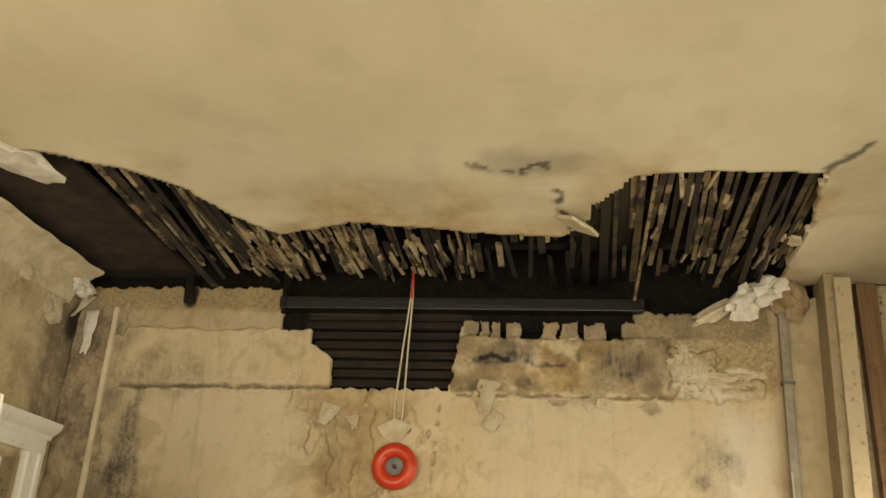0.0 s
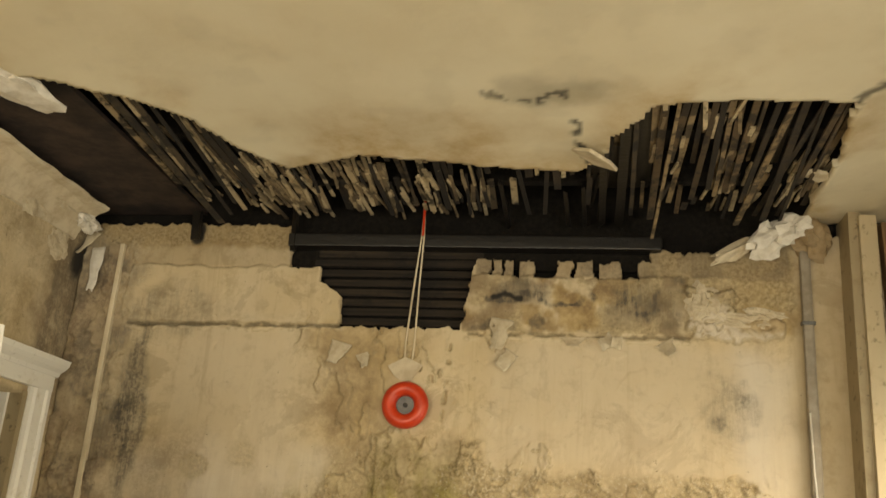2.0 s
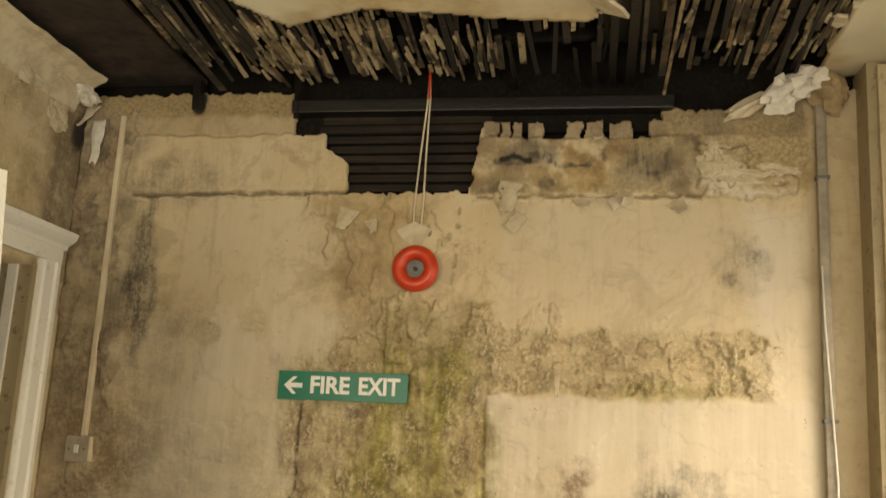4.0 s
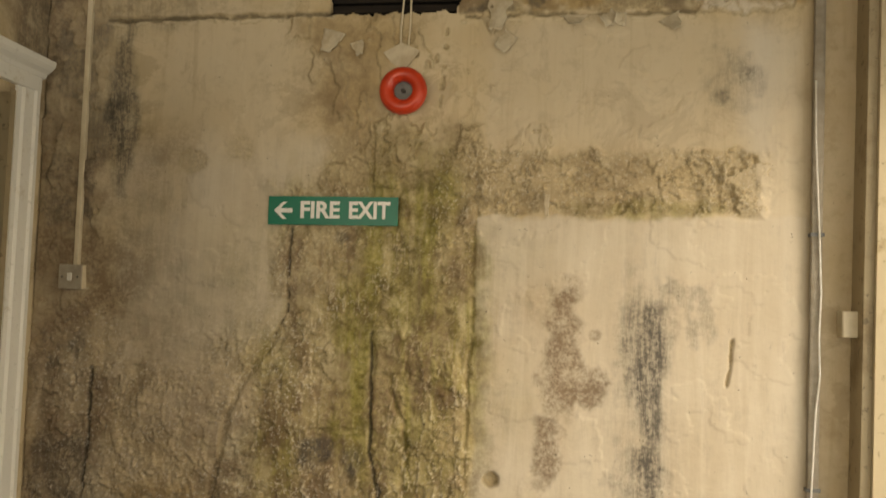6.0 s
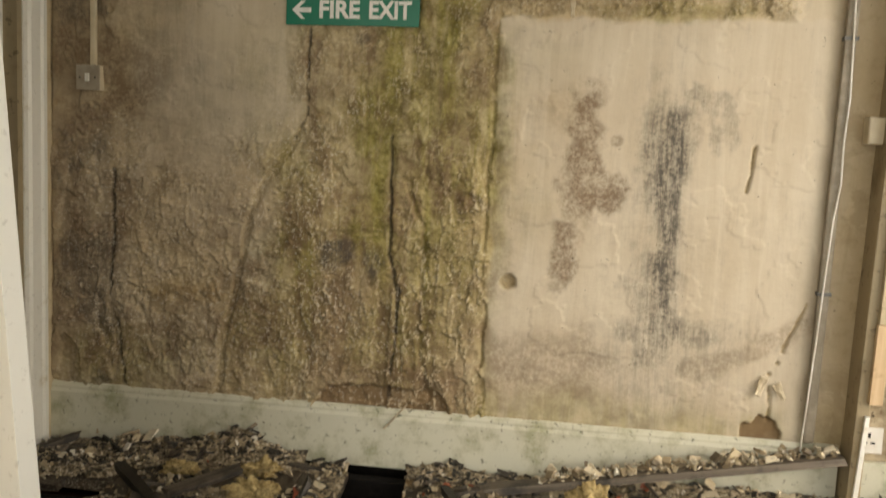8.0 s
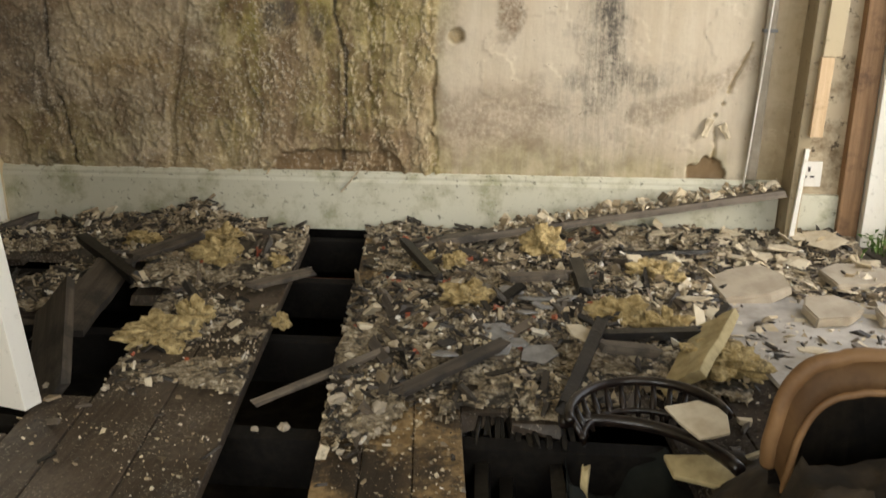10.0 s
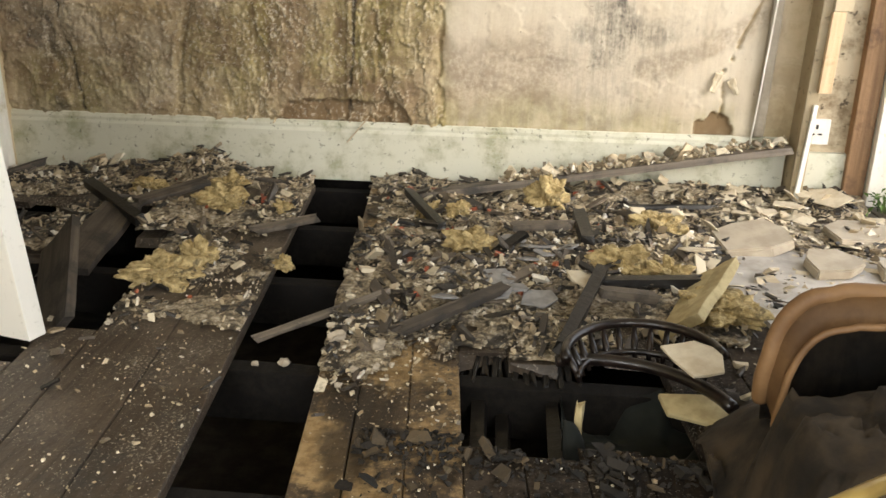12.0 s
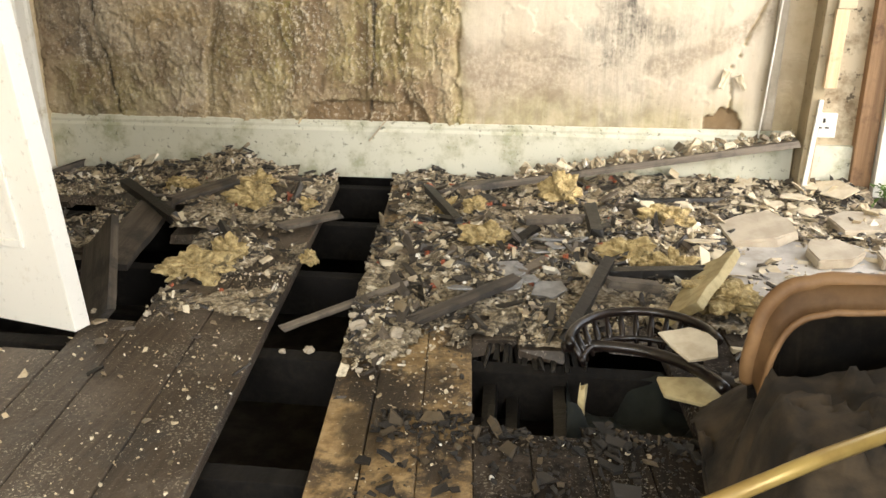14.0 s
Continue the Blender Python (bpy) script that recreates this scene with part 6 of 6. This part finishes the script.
# beside the outer doorway
M_AGED = paint_mat("aged_beige_paint", (0.50, 0.42, 0.28), (0.33, 0.25, 0.14), 0.5, 0.7, 6)
batten = part("pine_batten", lean(rumple(boxed((1.932, -0.134, 0.385), (1.972, -0.1135, 0.635), 0.002), 0.0015, 9), LEAN), M_PINE)
tagged(batten, "raw pine batten fixed to the broken partition edge", "batten")
edging = part("painted_batten", lean(rumple(boxed((1.934, -0.132, 0.637), (1.990, -0.1135, CEIL - 0.02), 0.002), 0.003, 5), LEAN), M_AGED)
tagged(edging, "aged beige painted batten along the partition edge", "batten")
strip = part("edge_strip", lean(rumple(boxed((1.915, -0.128, 0.0), (1.930, -0.1135, 0.345), 0.002), 0.004, 16), 0.06), M_WHITE)
tagged(strip, "splintered white painted edge strip of the partition", "strip")
socket = thing("wall_socket", "white double pole wall socket above a short skirting", "socket", at=(1.995, 0.010, 0.235))
part("socket_plate", boxed((-0.043, -0.012, -0.043), (0.043, 0.0, 0.043), 0.003), M_SOCKET, socket)
for x, z, w, h in ((0.0, 0.017, 0.004, 0.008), (-0.012, -0.008, 0.007, 0.003), (0.012, -0.008, 0.007, 0.003)):
    part("pin_hole", boxed((x - w, -0.0135, z - h), (x + w, -0.0122, z + h)), M_DARK, socket)
post = part("door_post", rumple(boxed((2.10, -0.035, 0.0), (2.168, 0.010, CEIL - 0.01), 0.003), 0.002, 7), M_POST)
tagged(post, "orange stained timber post beside the outer doorway", "post", kind="structure")
lining = part("door_lining", lean(boxed((2.172, -0.062, 0.0), (2.248, 0.008, 2.05), 0.003), 0.0), M_WHITE)
tagged(lining, "white painted lining of the outer doorway", "door lining", kind="structure")

# weeds on the threshold
weed = thing("weed", "small green weed growing on the doorway threshold", "plant", at=(2.22, -0.13, 0.0))
bm = bmesh.new()
for i in range(70):
    a, l, h = rng.uniform(0, 6.28), rng.uniform(0.015, 0.03), rng.uniform(0.0, 0.07)
    m = Matrix.Translation((rng.normal(0, 0.035), rng.normal(0, 0.04), 0.004 + h)) @ Matrix.Rotation(a, 4, "Z") @ Matrix.Rotation(rng.normal(0.5, 0.5), 4, "Y")
    v = [bm.verts.new(m @ Vector(p)) for p in ((0, 0, 0), (l * 0.5, l * 0.32, 0.003), (l * 1.1, 0, -0.002), (l * 0.5, -l * 0.32, 0.003))]
    bm.faces.new(v)
part("leaves", bm, M_LEAF, weed)
bm = bmesh.new()
for i in range(9):
    x, y = rng.normal(0, 0.03), rng.normal(0, 0.035)
    tube(bm, [(x * 0.4, y * 0.4, 0.0), (x, y, 0.06)], 0.0014, 5)
part("stems", bm, M_LEAF, weed)

# ---- torn plaster on the wall and ceiling ----
def curl(name, at, w, h, bend, turn, material, label, seed, parent=None):
    """A flap of paint or plaster peeling off, with a ragged outline."""
    n = 12
    A, B = np.meshgrid(np.linspace(-0.5, 0.5, n), np.linspace(0, 1, n))
    wid = w * (0.55 + 0.8 * fbm(B * 0, B, 3.5, 3, seed)) * (1.1 - 0.5 * B)
    x = A * wid + 0.25 * w * (fbm(B, B * 0, 4, 3, seed + 1) - 0.5)
    y = -bend * B ** 2 - 0.010 * (fbm(A + 5, B + 5, 4, 4, seed + 2) - 0.3)
    z = -h * B * (1 - 0.15 * fbm(A, A * 0, 5, 3, seed + 3))
    ob = sheet(name, np.stack([x, y, z], -1), np.ones((n - 1, n - 1), bool), (0, 0.004, 0), {}, material, parent)
    ob.matrix_world = pose(*at, 0, turn, 0)
    return ob if parent else tagged(ob, label, "plaster flap", "peeling plaster flaps")


for i, (x, z, w, h, bend, turn) in enumerate(((0.80, 2.30, 0.07, 0.13, 0.035, 8), (0.84, 2.18, 0.06, 0.08, 0.03, 35), (1.19, 2.235, 0.06, 0.06, 0.03, 60), (1.36, 2.23, 0.06, 0.06, 0.03, -30), (1.22, 2.22, 0.05, 0.04, 0.02, 100),
                                               (-0.80, 2.55, 0.05, 0.20, 0.04, -6), (-0.83, 2.62, 0.06, 0.12, 0.05, 20), (0.22, 2.20, 0.07, 0.09, 0.02, 15), (0.30, 2.16, 0.05, 0.06, 0.02, -20), (1.05, 2.24, 0.08, 0.04, 0.02, 0),
                                               (1.655, 0.42, 0.03, 0.07, 0.015, 20), (1.69, 0.40, 0.025, 0.06, 0.012, -30), (0.97, 1.63, 0.02, 0.08, 0.012, 0))):
    curl("plaster_flap", (x, -0.012, z), w, h, bend, turn, M_FLAKE if i != 5 else M_WHITE_PLASTER, "torn cream plaster flap peeling off the mouldy wall", 150 + 4 * i)
for i, (x, y, z, size) in enumerate(((1.72, -0.06, 2.60, (0.075, 0.04, 0.045)), (1.79, -0.07, 2.625, (0.06, 0.04, 0.04)), (1.63, -0.04, 2.565, (0.10, 0.025, 0.022)), (1.87, -0.05, 2.60, (0.05, 0.04, 0.06)))):
    ob = lump("torn_lining", (x, y, z), size, M_WHITE_PLASTER if i < 2 else M_BROWNFLAP if i == 3 else M_FLAKE, "crumpled torn lining hanging where wall meets ceiling", "torn lining", 40 + i, 0.8, 3)
    ob.rotation_euler = (0.2, -0.5, 0)
for i, (x, y, z, size) in enumerate(((-0.81, -0.10, 2.62, (0.03, 0.06, 0.03)), (-0.825, -0.26, 2.645, (0.025, 0.09, 0.025)), (-0.845, -0.40, 2.60, (0.012, 0.08, 0.045)), (-0.85, -0.2, 2.5, (0.010, 0.05, 0.05)))):
    lump("cornice_remnant", (x, y, z), size, M_FLAKE if i else M_WHITE_PLASTER, "broken plaster cornice remnant in the ceiling corner", "cornice", 60 + i, 0.6, 4, "cornice remnants").rotation_euler = (0, 0, 0)
for i, (x, y, z, size) in enumerate(((1.50, -0.010, 2.375, (0.05, 0.016, 0.055)), (1.60, -0.010, 2.315, (0.11, 0.014, 0.026)), (1.70, -0.010, 2.335, (0.05, 0.012, 0.02)))):
    lump("plaster_tatter", (x, y, z), size, M_FLAKE, "crumpled pale paint layer peeling off the wall", "plaster", 70 + i, 0.7, 4, "peeling tatters").rotation_euler = (0, 0.1, 0)
lump("ceiling_remnant", (-0.50, -1.06, 2.665), (0.10, 0.07, 0.02), M_WHITE_PLASTER, "broken white ceiling remnant at the edge of the hole", "plaster", 47, 0.6, 3)
flap = shard("ceiling_flap", (1.105, -0.60, CEIL - 0.025), 0.085, 0.012, 5, M_FLAKE, "broken plaster flap hanging from the ceiling edge", "plaster flap", (24, 10), 40)
shard("ceiling_flap", (1.80, -0.42, CEIL - 0.004), 0.05, 0.012, 5, M_FLAKE, "broken plaster flap hanging from the ceiling edge", "plaster flap", (10, 10), 10)
plank("hanging_batten", (-0.005, -0.03, 2.74), (0.0, -0.022, 2.545), 0.022, 0.016, M_CHAR, "charred batten end hanging at the wall top", 0, 0.004, "batten")
plank("hanging_batten", (-0.40, -0.03, 2.70), (-0.398, -0.022, 2.585), 0.035, 0.02, M_CHAR, "charred batten end hanging at the wall top", 0, 0.004, "batten")
for x, w, y in ((1.14, 0.05, -0.62), (1.20, 0.06, -0.7), (1.08, 0.03, -0.25), (1.02, 0.03, -0.2), (0.80, 0.03, -0.25)):
    plank("charred_batten", (x, y, CEIL + 0.03), (x + 0.01, -0.02, CEIL - 0.01), w * 0.5, 0.02, M_CHAR, "charred batten hanging under the burnt ceiling", 0, 0.02, "batten", "charred ceiling battens")
